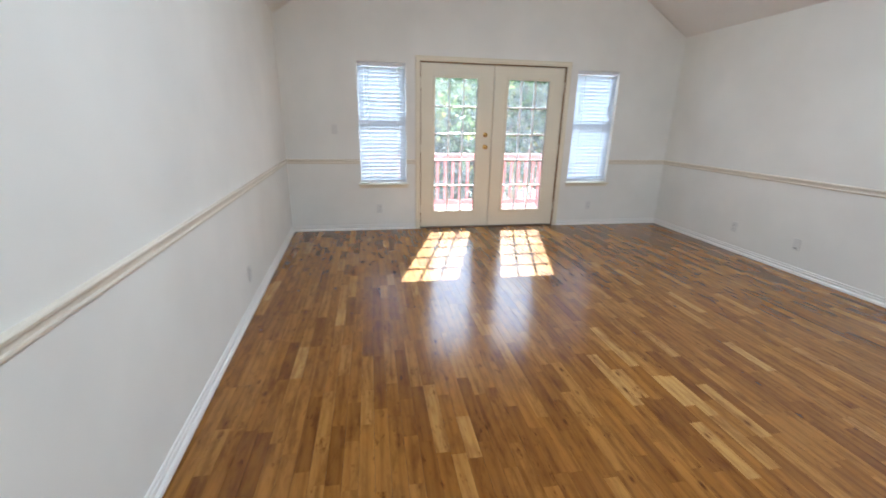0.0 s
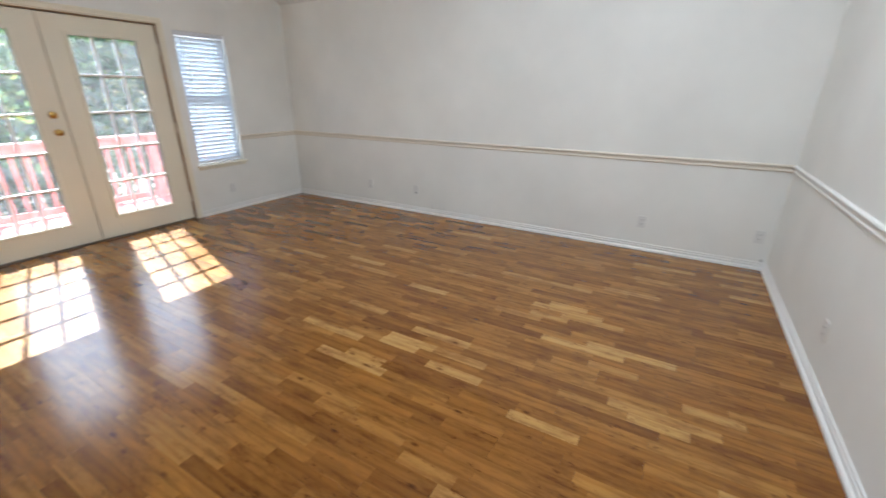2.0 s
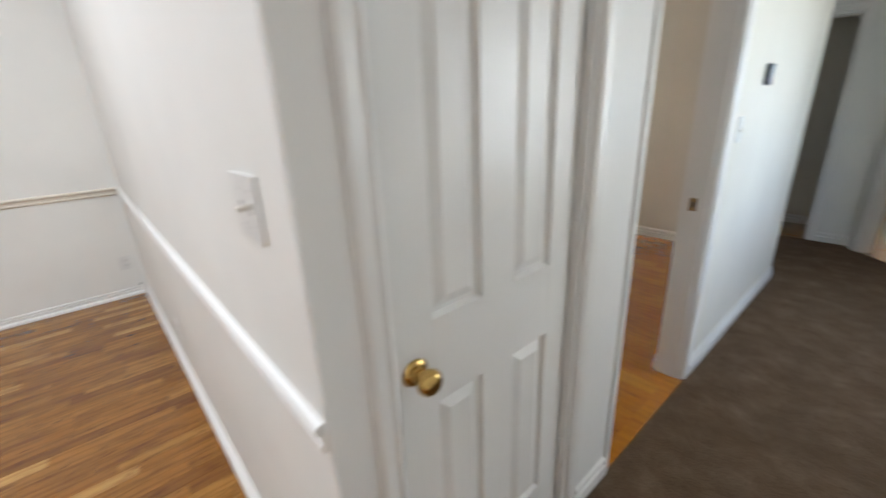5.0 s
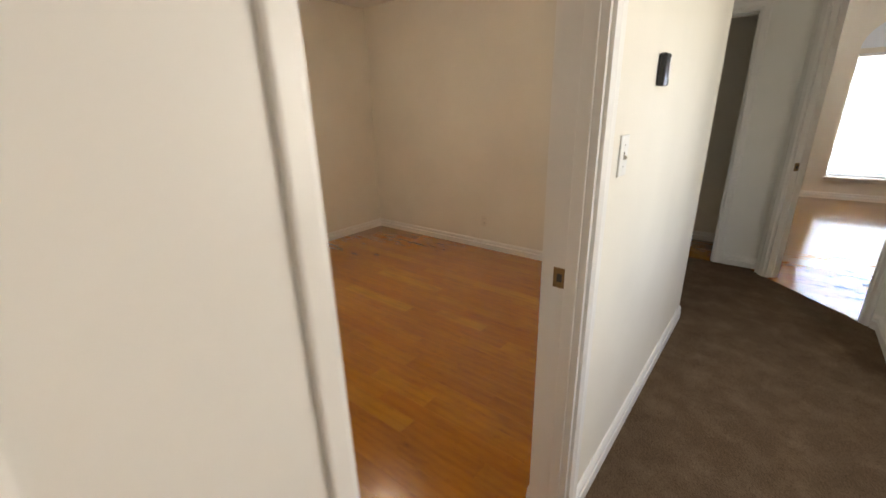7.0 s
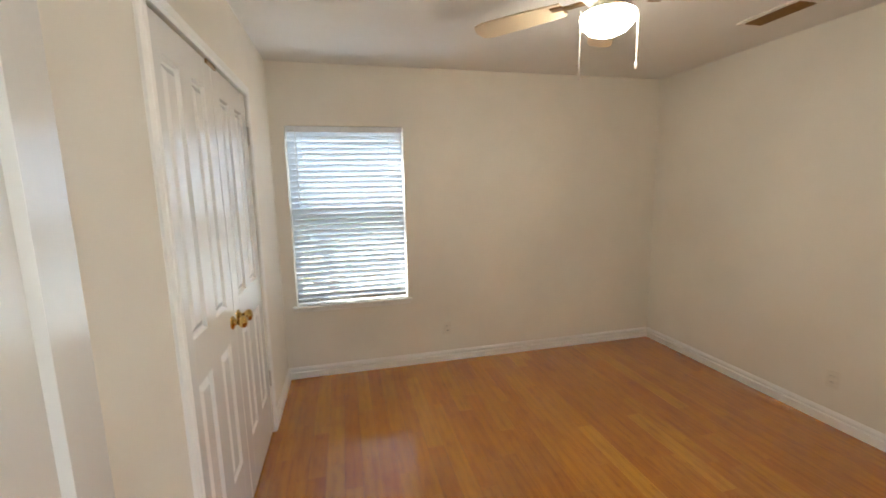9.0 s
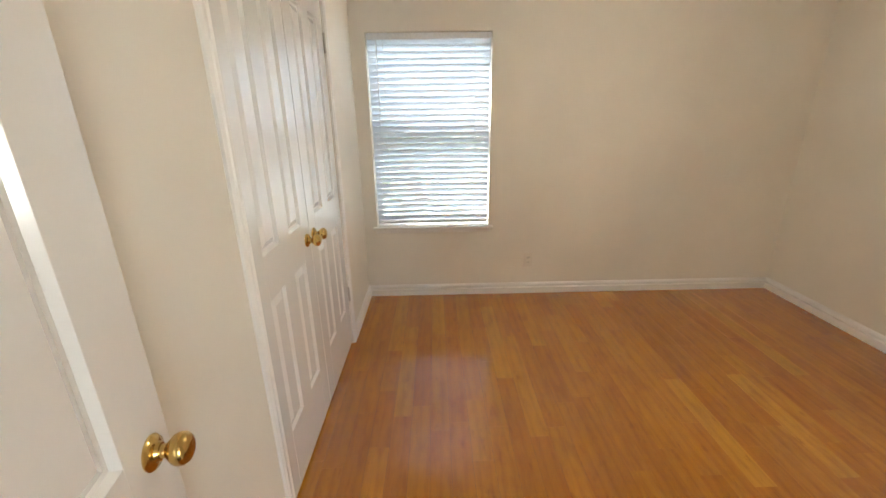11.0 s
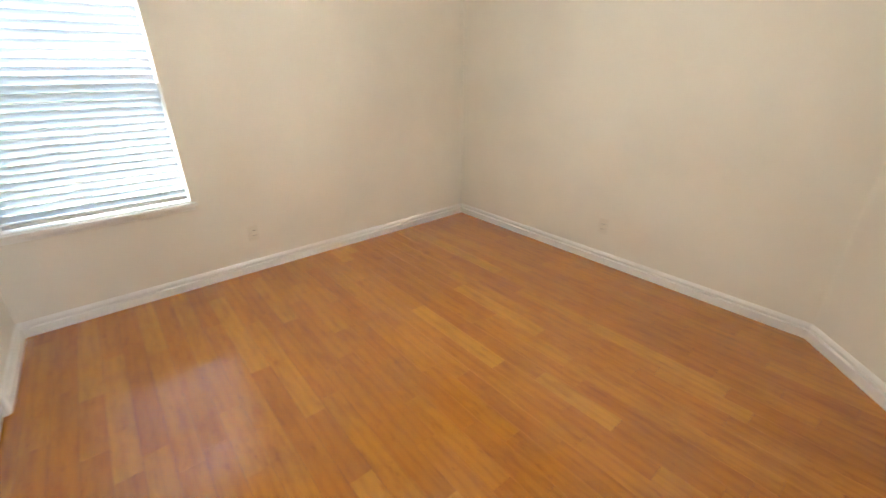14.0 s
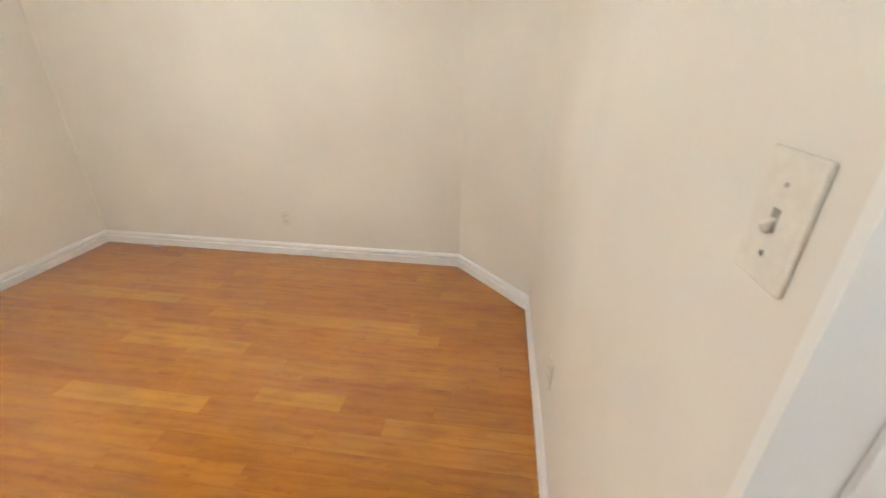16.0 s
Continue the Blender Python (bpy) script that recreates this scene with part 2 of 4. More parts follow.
# A translucent share puts the bright haze over the outside view into the panes.
def hazy_glass_material():
    m = GLASS.copy()
    m.name = "hazy_glass"
    n, l = m.node_tree.nodes, m.node_tree.links
    out = n["Material Output"]
    old = out.inputs[0].links[0].from_socket
    t, mix, v = n.new("ShaderNodeBsdfTranslucent"), n.new("ShaderNodeMixShader"), mapped(n, l, (1, 1, 1), "world")
    t.inputs[0].default_value = (0.9, 0.93, 0.97, 1)
    haze = noise_of(n, l, v.outputs[0], 9, 5, 0.6)
    rr = n.new("ShaderNodeMapRange")
    rr.inputs[1].default_value, rr.inputs[2].default_value = 0.3, 0.75
    rr.inputs[3].default_value, rr.inputs[4].default_value = 0.010, 0.045
    l.new(haze.outputs[0], rr.inputs[0])
    l.new(rr.outputs[0], mix.inputs[0])
    l.new(old, mix.inputs[1])
    l.new(t.outputs[0], mix.inputs[2])
    l.new(mix.outputs[0], out.inputs[0])
    return m


CARPET, GLASS, SLAT, LEAF, LAMP_GLASS = carpet_material(), glass_material(), slat_material(), leaf_material(), lamp_glass_material()
HAZY = hazy_glass_material()


# ---- mesh helpers ----
def box(bm, x0, x1, y0, y1, z0, z1, bevel=0.0, m=None):
    x0, x1, y0, y1, z0, z1 = min(x0, x1), max(x0, x1), min(y0, y1), max(y0, y1), min(z0, z1), max(z0, z1)
    v = bmesh.ops.create_cube(bm, size=1.0, matrix=Matrix.Translation(((x0 + x1) / 2, (y0 + y1) / 2, (z0 + z1) / 2)) @ Matrix.Diagonal((x1 - x0, y1 - y0, z1 - z0, 1)))["verts"]
    if bevel:
        es = list({e for q in v for e in q.link_edges})
        r = bmesh.ops.bevel(bm, geom=es, offset=bevel, segments=2, profile=0.5, affect='EDGES')
        v = list({q for q in r["verts"]} | {q for q in v if q.is_valid})
    if m is not None:
        bmesh.ops.transform(bm, matrix=m, verts=v)
    return v


def lathe(bm, prof, m=None, seg=20):
    """Turns (radius, height) pairs about local z."""
    rings = []
    for r, z in prof:
        rings.append([bm.verts.new((r * math.cos(2 * math.pi * k / seg), r * math.sin(2 * math.pi * k / seg), z)) for k in range(seg)])
    for a, b in zip(rings, rings[1:]):
        for k in range(seg):
            bm.faces.new((a[k], a[(k + 1) % seg], b[(k + 1) % seg], b[k]))
    bm.faces.new(rings[0][::-1])
    bm.faces.new(rings[-1])
    if m is not None:
        bmesh.ops.transform(bm, matrix=m, verts=[v for r in rings for v in r])


def extrude(bm, prof, p, q, out, z=0.0, cut=(0, 0)):
    """A moulding: prof of (off the wall, height) swept from p to q in plan, out the way off the wall. cut: mitre at each end."""
    p, q, out = Vector((*p, z)), Vector((*q, z)), Vector((*out, 0)).normalized()
    way = (q - p).normalized()
    a = [bm.verts.new(p + out * d + Vector((0, 0, h)) + way * d * cut[0]) for d, h in prof]
    b = [bm.verts.new(q + out * d + Vector((0, 0, h)) - way * d * cut[1]) for d, h in prof]
    k = len(prof)
    for i in range(k):
        bm.faces.new((a[i], a[(i + 1) % k], b[(i + 1) % k], b[i]))
    bm.faces.new(a[::-1])
    bm.faces.new(b)
    return a + b


def mesh_of(name, bm, mat, smooth=False):
    bmesh.ops.recalc_face_normals(bm, faces=bm.faces)
    me = bpy.data.meshes.new(name)
    bm.to_mesh(me)
    bm.free()
    me.materials.append(mat)
    if smooth:
        for p in me.polygons:
            p.use_smooth = True
        me.set_sharp_from_angle(angle=radians(40))
    return me


def part(name, bm, mat, parent=None, label="", smooth=False):
    ob = new(name, mesh_of(name, bm, mat, smooth))
    if parent is not None:
        ob.parent = parent
    if label:
        ob["label"] = label
    return ob


def thing(name, m, label, category, group="", kind=""):
    ob = new(name)
    ob.empty_display_size = 0.1
    ob.matrix_world = m
    return tagged(ob, label, category, group, kind)


def structure(name, bm, mat, label, category):
    return tagged(part(name, bm, mat), label, category, kind="structure")


def pierced(bm, axis, face, back, a0, a1, z0, z1, holes=()):
    """A wall slab between face and back, along the other axis from a0 to a1, with holes (b0, b1, low, high)."""
    def put(b0, b1, low, high):
        if b1 - b0 < 1e-4 or high - low < 1e-4:
            return
        if axis == "y":
            box(bm, b0, b1, face, back, low, high)
        else:
            box(bm, face, back, b0, b1, low, high)
    at = a0
    for b0, b1, low, high in sorted(holes):
        put(at, b0, z0, z1)
        put(b0, b1, z0, low)
        put(b0, b1, high, z1)
        at = b1
    put(at, a1, z0, z1)


def plan_slab(bm, pts, z0, z1):
    lo = [bm.verts.new((x, y, z0)) for x, y in pts]
    hi = [bm.verts.new((x, y, z1)) for x, y in pts]
    k = len(pts)
    bm.faces.new(lo[::-1])
    bm.faces.new(hi)
    for i in range(k):
        bm.faces.new((lo[i], lo[(i + 1) % k], hi[(i + 1) % k], hi[i]))


# ---- plan ----
AX, AY = 5.087, -5.665           # room A: east face, south face
HX, BX = 1.51, 1.637             # hall east wall: hall face, room B face
BN, BE, BS = -6.508, 4.977, -9.885
WS = 0.240                       # west wall's x at the south end
SPRING, TOP = 2.46, 3.45
CEIL = 2.44
A_WIN_W = (0.875, 1.450, 0.60, 2.02)
A_WIN_E = (3.646, 4.225, 0.60, 2.02)
FD = (1.62, 3.49, -0.2, 2.05)
B_WIN = (-7.500, -6.610, 0.60, 1.99)
CL = (3.02, 4.235, -0.2, 2.045)
DOOR_A = (-6.437, -5.802, -0.2, 2.045)
DOOR_B = (-7.545, -6.735, -0.2, 2.045)
HALL_S = -10.73

# ---- walls ----
bm = bmesh.new()
pierced(bm, "y", 0, 0.14, -0.13, AX + 0.13, -0.2, 4.0, (A_WIN_W, A_WIN_E, FD))
structure("wall_north", bm, WHITE_WALL, "white painted gable wall with french doors and windows", "wall")
bm = bmesh.new()
plan_slab(bm, [(0, 0), (WS, AY), (WS, AY - 0.125), (-0.13, AY - 0.125), (-0.13, 0)], -0.2, 4.0)
# The opening in this unseen stretch is added to let light into the hall.
pierced(bm, "x", 0, -0.13, -9.2, AY - 0.125, -0.2, 4.0, ((-8.7, -7.6, 0.9, 2.0),))
structure("wall_west", bm, WHITE_WALL, "long plain white painted wall with chair rail", "wall")
bm = bmesh.new()
pierced(bm, "x", AX, AX + 0.13, AY - 0.13, 0, -0.2, 4.0)
structure("wall_east", bm, WHITE_WALL, "plain white painted wall with chair rail", "wall")
bm = bmesh.new()
pierced(bm, "y", AY, AY - 0.125, HX, AX, -0.2, 4.0)
box(bm, -0.1, HX, AY, AY - 0.125, CEIL, 4.0)
structure("wall_south", bm, WHITE_WALL, "white painted wall ending at the hall opening", "wall")
bm = bmesh.new()
pierced(bm, "x", HX, BX, -9.40, AY - 0.125, -0.2, 2.6, (DOOR_A, DOOR_B))
structure("wall_hall_east", bm, BEIGE_WALL, "beige painted hall wall with two doorways", "wall")
bm = bmesh.new()
pierced(bm, "y", BN, BN + 0.10, BX, BE + 0.14, -0.2, 2.6, (CL,))
box(bm, CL[0] - 0.1, CL[1] + 0.1, BN + 0.104, BN + 0.15, -0.2, 2.3)
structure("wall_bedroom_north", bm, BEIGE_WALL, "beige bedroom wall with double closet doors", "wall")
bm = bmesh.new()
pierced(bm, "x", BE, BE + 0.14, BS - 0.13, BN, -0.2, 2.6, (B_WIN,))
structure("wall_bedroom_east", bm, BEIGE_WALL, "beige bedroom wall with one tall window", "wall")
bm = bmesh.new()
pierced(bm, "y", BS, BS - 0.13, 2.05, BE, -0.2, 2.6)
structure("wall_bedroom_south", bm, BEIGE_WALL, "plain beige bedroom wall", "wall")


D1, D2 = Vector((BX, -9.381)), Vector((2.107, BS))
dn = Vector((-(D2 - D1).y, (D2 - D1).x)).normalized()
dn = dn if dn.x > 0 else -dn          # into the bedroom
bm = bmesh.new()
plan_slab(bm, [tuple(D1), tuple(D2), (2.107, BS - 0.05), tuple(D2 - dn * 0.127 + Vector((0.05, -0.05))), tuple(D1 - dn * 0.127 + Vector((-0.034, 0.037))), (BX - 0.06, -9.37)], -0.2, 2.6)
structure("wall_bedroom_corner", bm, BEIGE_WALL, "short diagonal beige wall cutting the corner", "wall")
# hall end
bm = bmesh.new()
pierced(bm, "y", HALL_S, HALL_S - 0.11, 1.16, 3.0, -0.2, 2.6, ((1.475, 2.2, -0.2, 2.035),))
box(bm, 3.0, 3.1, HALL_S - 0.11, BS - 0.13, -0.2, 2.6)
structure("wall_hall_south", bm, WHITE_WALL, "white hall end wall with a doorway", "wall")
E1, E2 = Vector((1.16, HALL_S + 0.09)), Vector((0.49, -9.93))
ew = (E2 - E1).normalized()
eo = Vector((-ew.y, ew.x))
eo = eo if eo.y > 0 else -eo          # towards the hall
C1, C2 = E1 + ew * 0.10, E1 + ew * 0.86
bm = bmesh.new()
for a, b, z0, z1 in ((E1, C1, -0.2, 2.6), (C2, E2, -0.2, 2.6), (C1, C2, 2.035, 2.6)):
    plan_slab(bm, [tuple(a), tuple(b), tuple(b - eo * 0.11), tuple(a - eo * 0.11)], z0, z1)
structure("wall_hall_diagonal", bm, WHITE_WALL, "diagonal white hall wall with a doorway", "wall")
bm = bmesh.new()
box(bm, -0.13, 0.49, -9.2, -9.31, -0.2, 2.6)
box(bm, 0.38, 0.49, -9.31, -9.93, -0.2, 2.6)
structure("wall_hall_west", bm, WHITE_WALL, "white hall wall with a corner", "wall")
# far room and linen closet shells
C_WIN = (-0.56, 0.62, 0.31, 1.93)
bm = bmesh.new()
pierced(bm, "y", -14.58, -14.72, -2.6, 2.4, -0.2, 2.9, (C_WIN,))
structure("wall_far_room_south", bm, BEIGE_WALL, "beige far room wall with a window", "wall")
bm = bmesh.new()
box(bm, -2.7, -2.6, -14.72, -9.6, -0.2, 2.9)
box(bm, 2.3, 2.4, -14.58, -11.5, -0.2, 2.9)
box(bm, -2.6, 0.38, -9.5, -9.6, -0.2, 2.9)
box(bm, 1.25, 2.4, -11.40, -11.5, -0.2, 2.9)
box(bm, 1.16, 1.25, HALL_S - 0.11, -11.5, -0.2, 2.9)
box(bm, 2.4, 2.5, HALL_S - 0.11, -11.5, -0.2, 2.9)
structure("wall_far_room", bm, BEIGE_WALL, "plain beige walls of the far rooms", "wall")

# ---- ceilings ----
bm = bmesh.new()
RUN = (TOP - SPRING) / 0.62
for pts in ([(0, SPRING), (RUN, TOP), (RUN, TOP + 0.1), (-0.1, SPRING + 0.05)], [(AX, SPRING), (AX - RUN, TOP), (AX - RUN, TOP + 0.1), (AX + 0.1, SPRING + 0.05)], ):
    a = [bm.verts.new((x, 0.0, z)) for x, z in pts]
    b = [bm.verts.new((x, AY, z)) for x, z in pts]
    bm.faces.new(a)
    bm.faces.new(b[::-1])
    for i in range(4):
        bm.faces.new((a[i], a[(i + 1) % 4], b[(i + 1) % 4], b[i]))
# Recess added in the unseen flat ceiling to hold the fill lamp.
RECESS_X0, RECESS_X1, RECESS_Y0, RECESS_Y1 = 1.74, 3.34, -5.25, -3.05
for x0, x1, y0, y1 in ((RUN, AX - RUN, RECESS_Y1, 0), (RUN, AX - RUN, AY, RECESS_Y0), (RUN, RECESS_X0, RECESS_Y0, RECESS_Y1), (RECESS_X1, AX - RUN, RECESS_Y0, RECESS_Y1)):
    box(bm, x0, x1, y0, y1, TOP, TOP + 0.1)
box(bm, RECESS_X0 - 0.1, RECESS_X1 + 0.1, RECESS_Y0 - 0.1, RECESS_Y1 + 0.1, TOP + 0.25, TOP + 0.3)
for x0, x1, y0, y1 in ((RECESS_X0 - 0.1, RECESS_X0, RECESS_Y0, RECESS_Y1), (RECESS_X1, RECESS_X1 + 0.1, RECESS_Y0, RECESS_Y1), (RECESS_X0 - 0.1, RECESS_X1 + 0.1, RECESS_Y1, RECESS_Y1 + 0.1), (RECESS_X0 - 0.1, RECESS_X1 + 0.1, RECESS_Y0 - 0.1, RECESS_Y0)):
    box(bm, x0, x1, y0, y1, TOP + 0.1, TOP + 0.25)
structure("ceiling_vaulted", bm, CEILING, "white vaulted ceiling sloping from both side walls", "ceiling")
bm = bmesh.new()
box(bm, BX, BE, BS, BN, CEIL, CEIL + 0.1)
structure("ceiling_bedroom", bm, CEILING, "flat off-white textured bedroom ceiling", "ceiling")
bm = bmesh.new()
box(bm, 0, HX, -9.2, AY - 0.125, CEIL, CEIL + 0.1)
box(bm, 0.38, 3.0, HALL_S - 0.11, -9.2, CEIL + 0.004, CEIL + 0.1)
structure("ceiling_hall", bm, CEILING, "flat white hall ceiling", "ceiling")
bm = bmesh.new()
box(bm, -2.7, 2.5, -14.6, -9.5, 2.7, 2.8)
structure("ceiling_far_room", bm, CEILING, "flat white far room ceiling", "ceiling")

# ---- floor bases ----
bm = bmesh.new()
box(bm, -0.1, AX + 0.1, AY - 0.06, 0.12, -0.2, -0.004)
floor_a = structure("floor_living_room", bm, JOINT_SHADE, "oak strip laminate floor with mixed brown tones", "floor")
bm = bmesh.new()
box(bm, BX - 0.127, BE + 0.1, BS - 0.1, BN + 0.1, -0.2, -0.0045)
floor_b = structure("floor_bedroom", bm, JOINT_SHADE, "glossy orange brown laminate floor", "floor")
bm = bmesh.new()
plan_slab(bm, [(0, AY - 0.06), (HX, AY - 0.06), (HX, -9.5), (2.3, -10.05), (2.9, -10.05), (2.9, HALL_S), (1.2, HALL_S), tuple(E1), tuple(E2), (0.49, -9.2), (0, -9.2)], -0.15, 0.006)
structure("floor_hall_carpet", bm, CARPET, "worn dark brown hall carpet", "carpet")
bm = bmesh.new()
box(bm, -2.6, 2.5, -14.6, -10.1, -0.2, -0.006)
box(bm, -2.6, 1.4, -10.1, -9.5, -0.2, -0.006)
floor_c = structure("floor_far_room", bm, JOINT_SHADE, "glossy orange laminate floor of the far room", "floor")

# ---- mouldings ----
RAIL = [(0, 0), (0.006, 0), (0.010, 0.006), (0.010, 0.014), (0.006, 0.017), (0.006, 0.034), (0.015, 0.040), (0.017, 0.050), (0.013, 0.056), (0.006, 0.058), (0, 0.060)]
BASE_A = [(0, 0), (0.024, 0), (0.024, 0.012), (0.019, 0.022), (0.010, 0.027), (0.010, 0.046), (0.002, 0.049), (0.002, 0.055), (0.009, 0.058), (0.007, 0.068), (0, 0.070)]
BASE_B = [(0, 0), (0.018, 0), (0.018, 0.050), (0.004, 0.054), (0.004, 0.063), (0.016, 0.067), (0.015, 0.078), (0.006, 0.092), (0, 0.092)]
RZ = 0.845


def moulding(name, runs, prof, z, mat, label, category):
    bm = bmesh.new()
    for p, q, out in runs:
        extrude(bm, prof, p, q, out, z)
    return structure(name, bm, mat, label, category)


moulding("trim_chair_rail_north", (((0.0, 0), (A_WIN_W[0] - 0.0, 0), (0, -1)), ((A_WIN_W[1], 0), (1.558, 0), (0, -1)), ((A_WIN_E[1], 0), (AX, 0), (0, -1))), RAIL, RZ, RAIL_SHADED, "wooden chair rail coloured beige for its shaded side", "chair rail")
moulding("trim_chair_rail_west", (((WS, AY), (0, 0), (1, WS / -AY)),), RAIL, RZ, RAIL_SHADED, "wooden chair rail coloured beige for its shaded side", "chair rail")
moulding("trim_chair_rail_east", (((AX, AY), (AX, 0), (-1, 0)),), RAIL, RZ, RAIL_SHADED, "wooden chair rail coloured beige for its shaded side", "chair rail")
moulding("trim_chair_rail_south", (((HX + 0.012, AY), (AX, AY), (0, 1)),), RAIL, RZ, TRIM, "white painted wooden chair rail", "chair rail")
moulding("baseboard_living_room", (((0, 0), (1.556, 0), (0, -1)), ((3.56, 0), (AX, 0), (0, -1)), ((WS, AY), (0, 0), (1, WS / -AY)), ((AX, AY), (AX, 0), (-1, 0)), ((HX, AY), (AX, AY), (0, 1))), BASE_A, 0, TRIM, "low white painted baseboard", "baseboard")
moulding("baseboard_bedroom", (((BX, -6.60), (BX, BN), (1, 0)), ((BX, BN), (CL[0] - 0.06, BN), (0, -1)), ((CL[1] + 0.06, BN), (BE, BN), (0, -1)), ((BE, BS), (BE, BN), (-1, 0)), ((D2.x, BS), (BE, BS), (0, 1)), (tuple(D1), tuple(D2), tuple(dn)), ((BX, D1.y), (BX, DOOR_B[0]), (1, 0))), BASE_B, 0, TRIM, "white grooved baseboard", "baseboard")
moulding("baseboard_hall", (((HX, -9.40), (HX, DOOR_B[0] - 0.064), (-1, 0)), ((1.40, HALL_S), (1.16, HALL_S), (0, 1)), (tuple(C2 + ew * 0.07), tuple(E2), tuple(eo)), ((0.49, -9.93), (0.49, -9.2), (1, 0)), ((0, -9.2), (0.49, -9.2), (0, 1)), ((0, -9.2), (0, AY), (1, 0)), ((HX, DOOR_B[1] + 0.02), (HX, -6.50), (-1, 0))), BASE_B, 0.006, TRIM, "white hall baseboard", "baseboard")
moulding("baseboard_far_room", (((-2.6, -14.58), (2.3, -14.58), (0, 1)), ((1.25, -11.40), (2.4, -11.40), (0, 1))), BASE_B, 0, TRIM, "white far room baseboard", "baseboard")
CASE = [(0, 0), (0.010, 0), (0.018, 0.012), (0.013, 0.020), (0.017, 0.046), (0.010, 0.058), (0, 0.058)]


def casing(name, m, w, h, mat, label, width=0.058, sides=(1, 1)):
    """Door casing about an opening w by h in local x, z, standing off -y."""
    k = width / 0.058
    bm = bmesh.new()
    for s in (0, 1):
        if not sides[s]:
            continue
        vs = []
        for z in (0, h):
            ring = []
            for d, a in CASE:
                a2 = a * k
                ring.append(bm.verts.new((-a2 if s == 0 else w + a2, -d, z + (a2 if z else 0))))
            vs.append(ring)
        n = len(CASE)
        for i in range(n):
            bm.faces.new((vs[0][i], vs[0][(i + 1) % n], vs[1][(i + 1) % n], vs[1][i]))
        bm.faces.new(vs[0])
        bm.faces.new(vs[1])
    vs = []
    for x, sg in ((0, -1), (w, 1)):
        vs.append([bm.verts.new((x + sg * a * k, -d, h + a * k)) for d, a in CASE])
    n = len(CASE)
    for i in range(n):
        bm.faces.new((vs[0][i], vs[0][(i + 1) % n], vs[1][(i + 1) % n], vs[1][i]))
    bm.faces.new(vs[0])
    bm.faces.new(vs[1])
    ob = structure(name, bm, mat, label, "door casing")
    ob.matrix_world = m
    return ob


def jamb(name, m, w, h, depth, mat, label, stop=0.045):
    """Lining of an opening, with a stop bead, behind local y = 0."""
    bm = bmesh.new()
    box(bm, 0, 0.014, 0.0, depth, 0, h)
    box(bm, w - 0.014, w, 0.0, depth, 0, h)
    box(bm, 0.014, w - 0.014, 0.0, depth, h - 0.014, h)
    if stop:
        box(bm, 0.014, 0.022, stop, stop + 0.035, 0, h - 0.014, 0.002)
        box(bm, w - 0.022, w - 0.014, stop, stop + 0.035, 0, h - 0.014, 0.002)
        box(bm, 0.026, w - 0.026, stop, stop + 0.035, h - 0.026, h - 0.014, 0.002)
    ob = structure(name, bm, mat, label, "door frame")
    ob.matrix_world = m
    return ob


def facing(x, y, rz, z=0.0):
    return pose(x, y, z, 0, 0, rz)


# local +x along the wall, local -y off the wall
M_DA = facing(HX, DOOR_A[1], -90)     # hall closet door, seen from the west
M_DB = facing(HX, DOOR_B[1], -90)
M_DB_IN = facing(BX, DOOR_B[0], 90)
M_CL = facing(CL[0], BN, 0)
M_FD = facing(FD[0], 0, 0)
casing("trim_hall_closet_casing", M_DA, DOOR_A[1] - DOOR_A[0], DOOR_A[3], TRIM, "white moulded door casing")
jamb("door_frame_hall_closet", M_DA, DOOR_A[1] - DOOR_A[0], DOOR_A[3], 0.127, TRIM, "white painted door frame", 0.062)
casing("trim_bedroom_casing_hall", M_DB, DOOR_B[1] - DOOR_B[0], DOOR_B[3], TRIM, "white moulded door casing", 0.062, (0, 1))
bm = bmesh.new()
box(bm, HX - 0.016, HX, DOOR_B[1] - 0.002, DOOR_B[1] + 0.030, 0.006, 2.10, 0.005)
structure("trim_bedroom_corner_bead", bm, TRIM, "narrow white corner trim strip", "trim")
bm = bmesh.new()
box(bm, HX - 0.006, HX, DOOR_B[1] + 0.030, DOOR_A[0] - 0.058, 0.0, 2.44, 0.001)
box(bm, HX - 0.006, HX, DOOR_A[1] + 0.058, AY - 0.001, 0.0, 2.44, 0.001)
structure("trim_hall_flat_boards", bm, TRIM, "flat white painted boards beside the closet door", "trim")
jamb("door_frame_bedroom", M_DB, DOOR_B[1] - DOOR_B[0], DOOR_B[3], 0.127, TRIM, "white painted bedroom door frame", 0.020)
casing("trim_bedroom_casing_inside", M_DB_IN, DOOR_B[1] - DOOR_B[0], DOOR_B[3], TRIM, "white moulded door casing", 0.058, (0, 1))
casing("trim_closet_casing", M_CL, CL[1] - CL[0], CL[3], TRIM, "white moulded closet casing", 0.05)
casing("trim_french_door_casing", M_FD, FD[1] - FD[0], FD[3], CREAM, "cream moulded french door casing")
M_H1 = Matrix.Translation((2.2, HALL_S, 0)) @ pose(0, 0, 0, 0, 0, 180)
casing("trim_linen_casing", M_H1, 0.725, 2.035, TRIM, "white moulded door casing")
jamb("door_frame_linen", M_H1, 0.725, 2.035, 0.11, TRIM, "white painted door frame", 0.05)
M_H2 = Matrix.Translation((*C1, 0)) @ pose(0, 0, 0, 0, 0, math.degrees(math.atan2(ew.y, ew.x)))
casing("trim_far_room_casing", M_H2, 0.76, 2.035, TRIM, "white moulded door casing")
jamb("door_frame_far_room", M_H2, 0.76, 2.035, 0.11, TRIM, "white painted door frame", 0.05)
bm = bmesh.new()
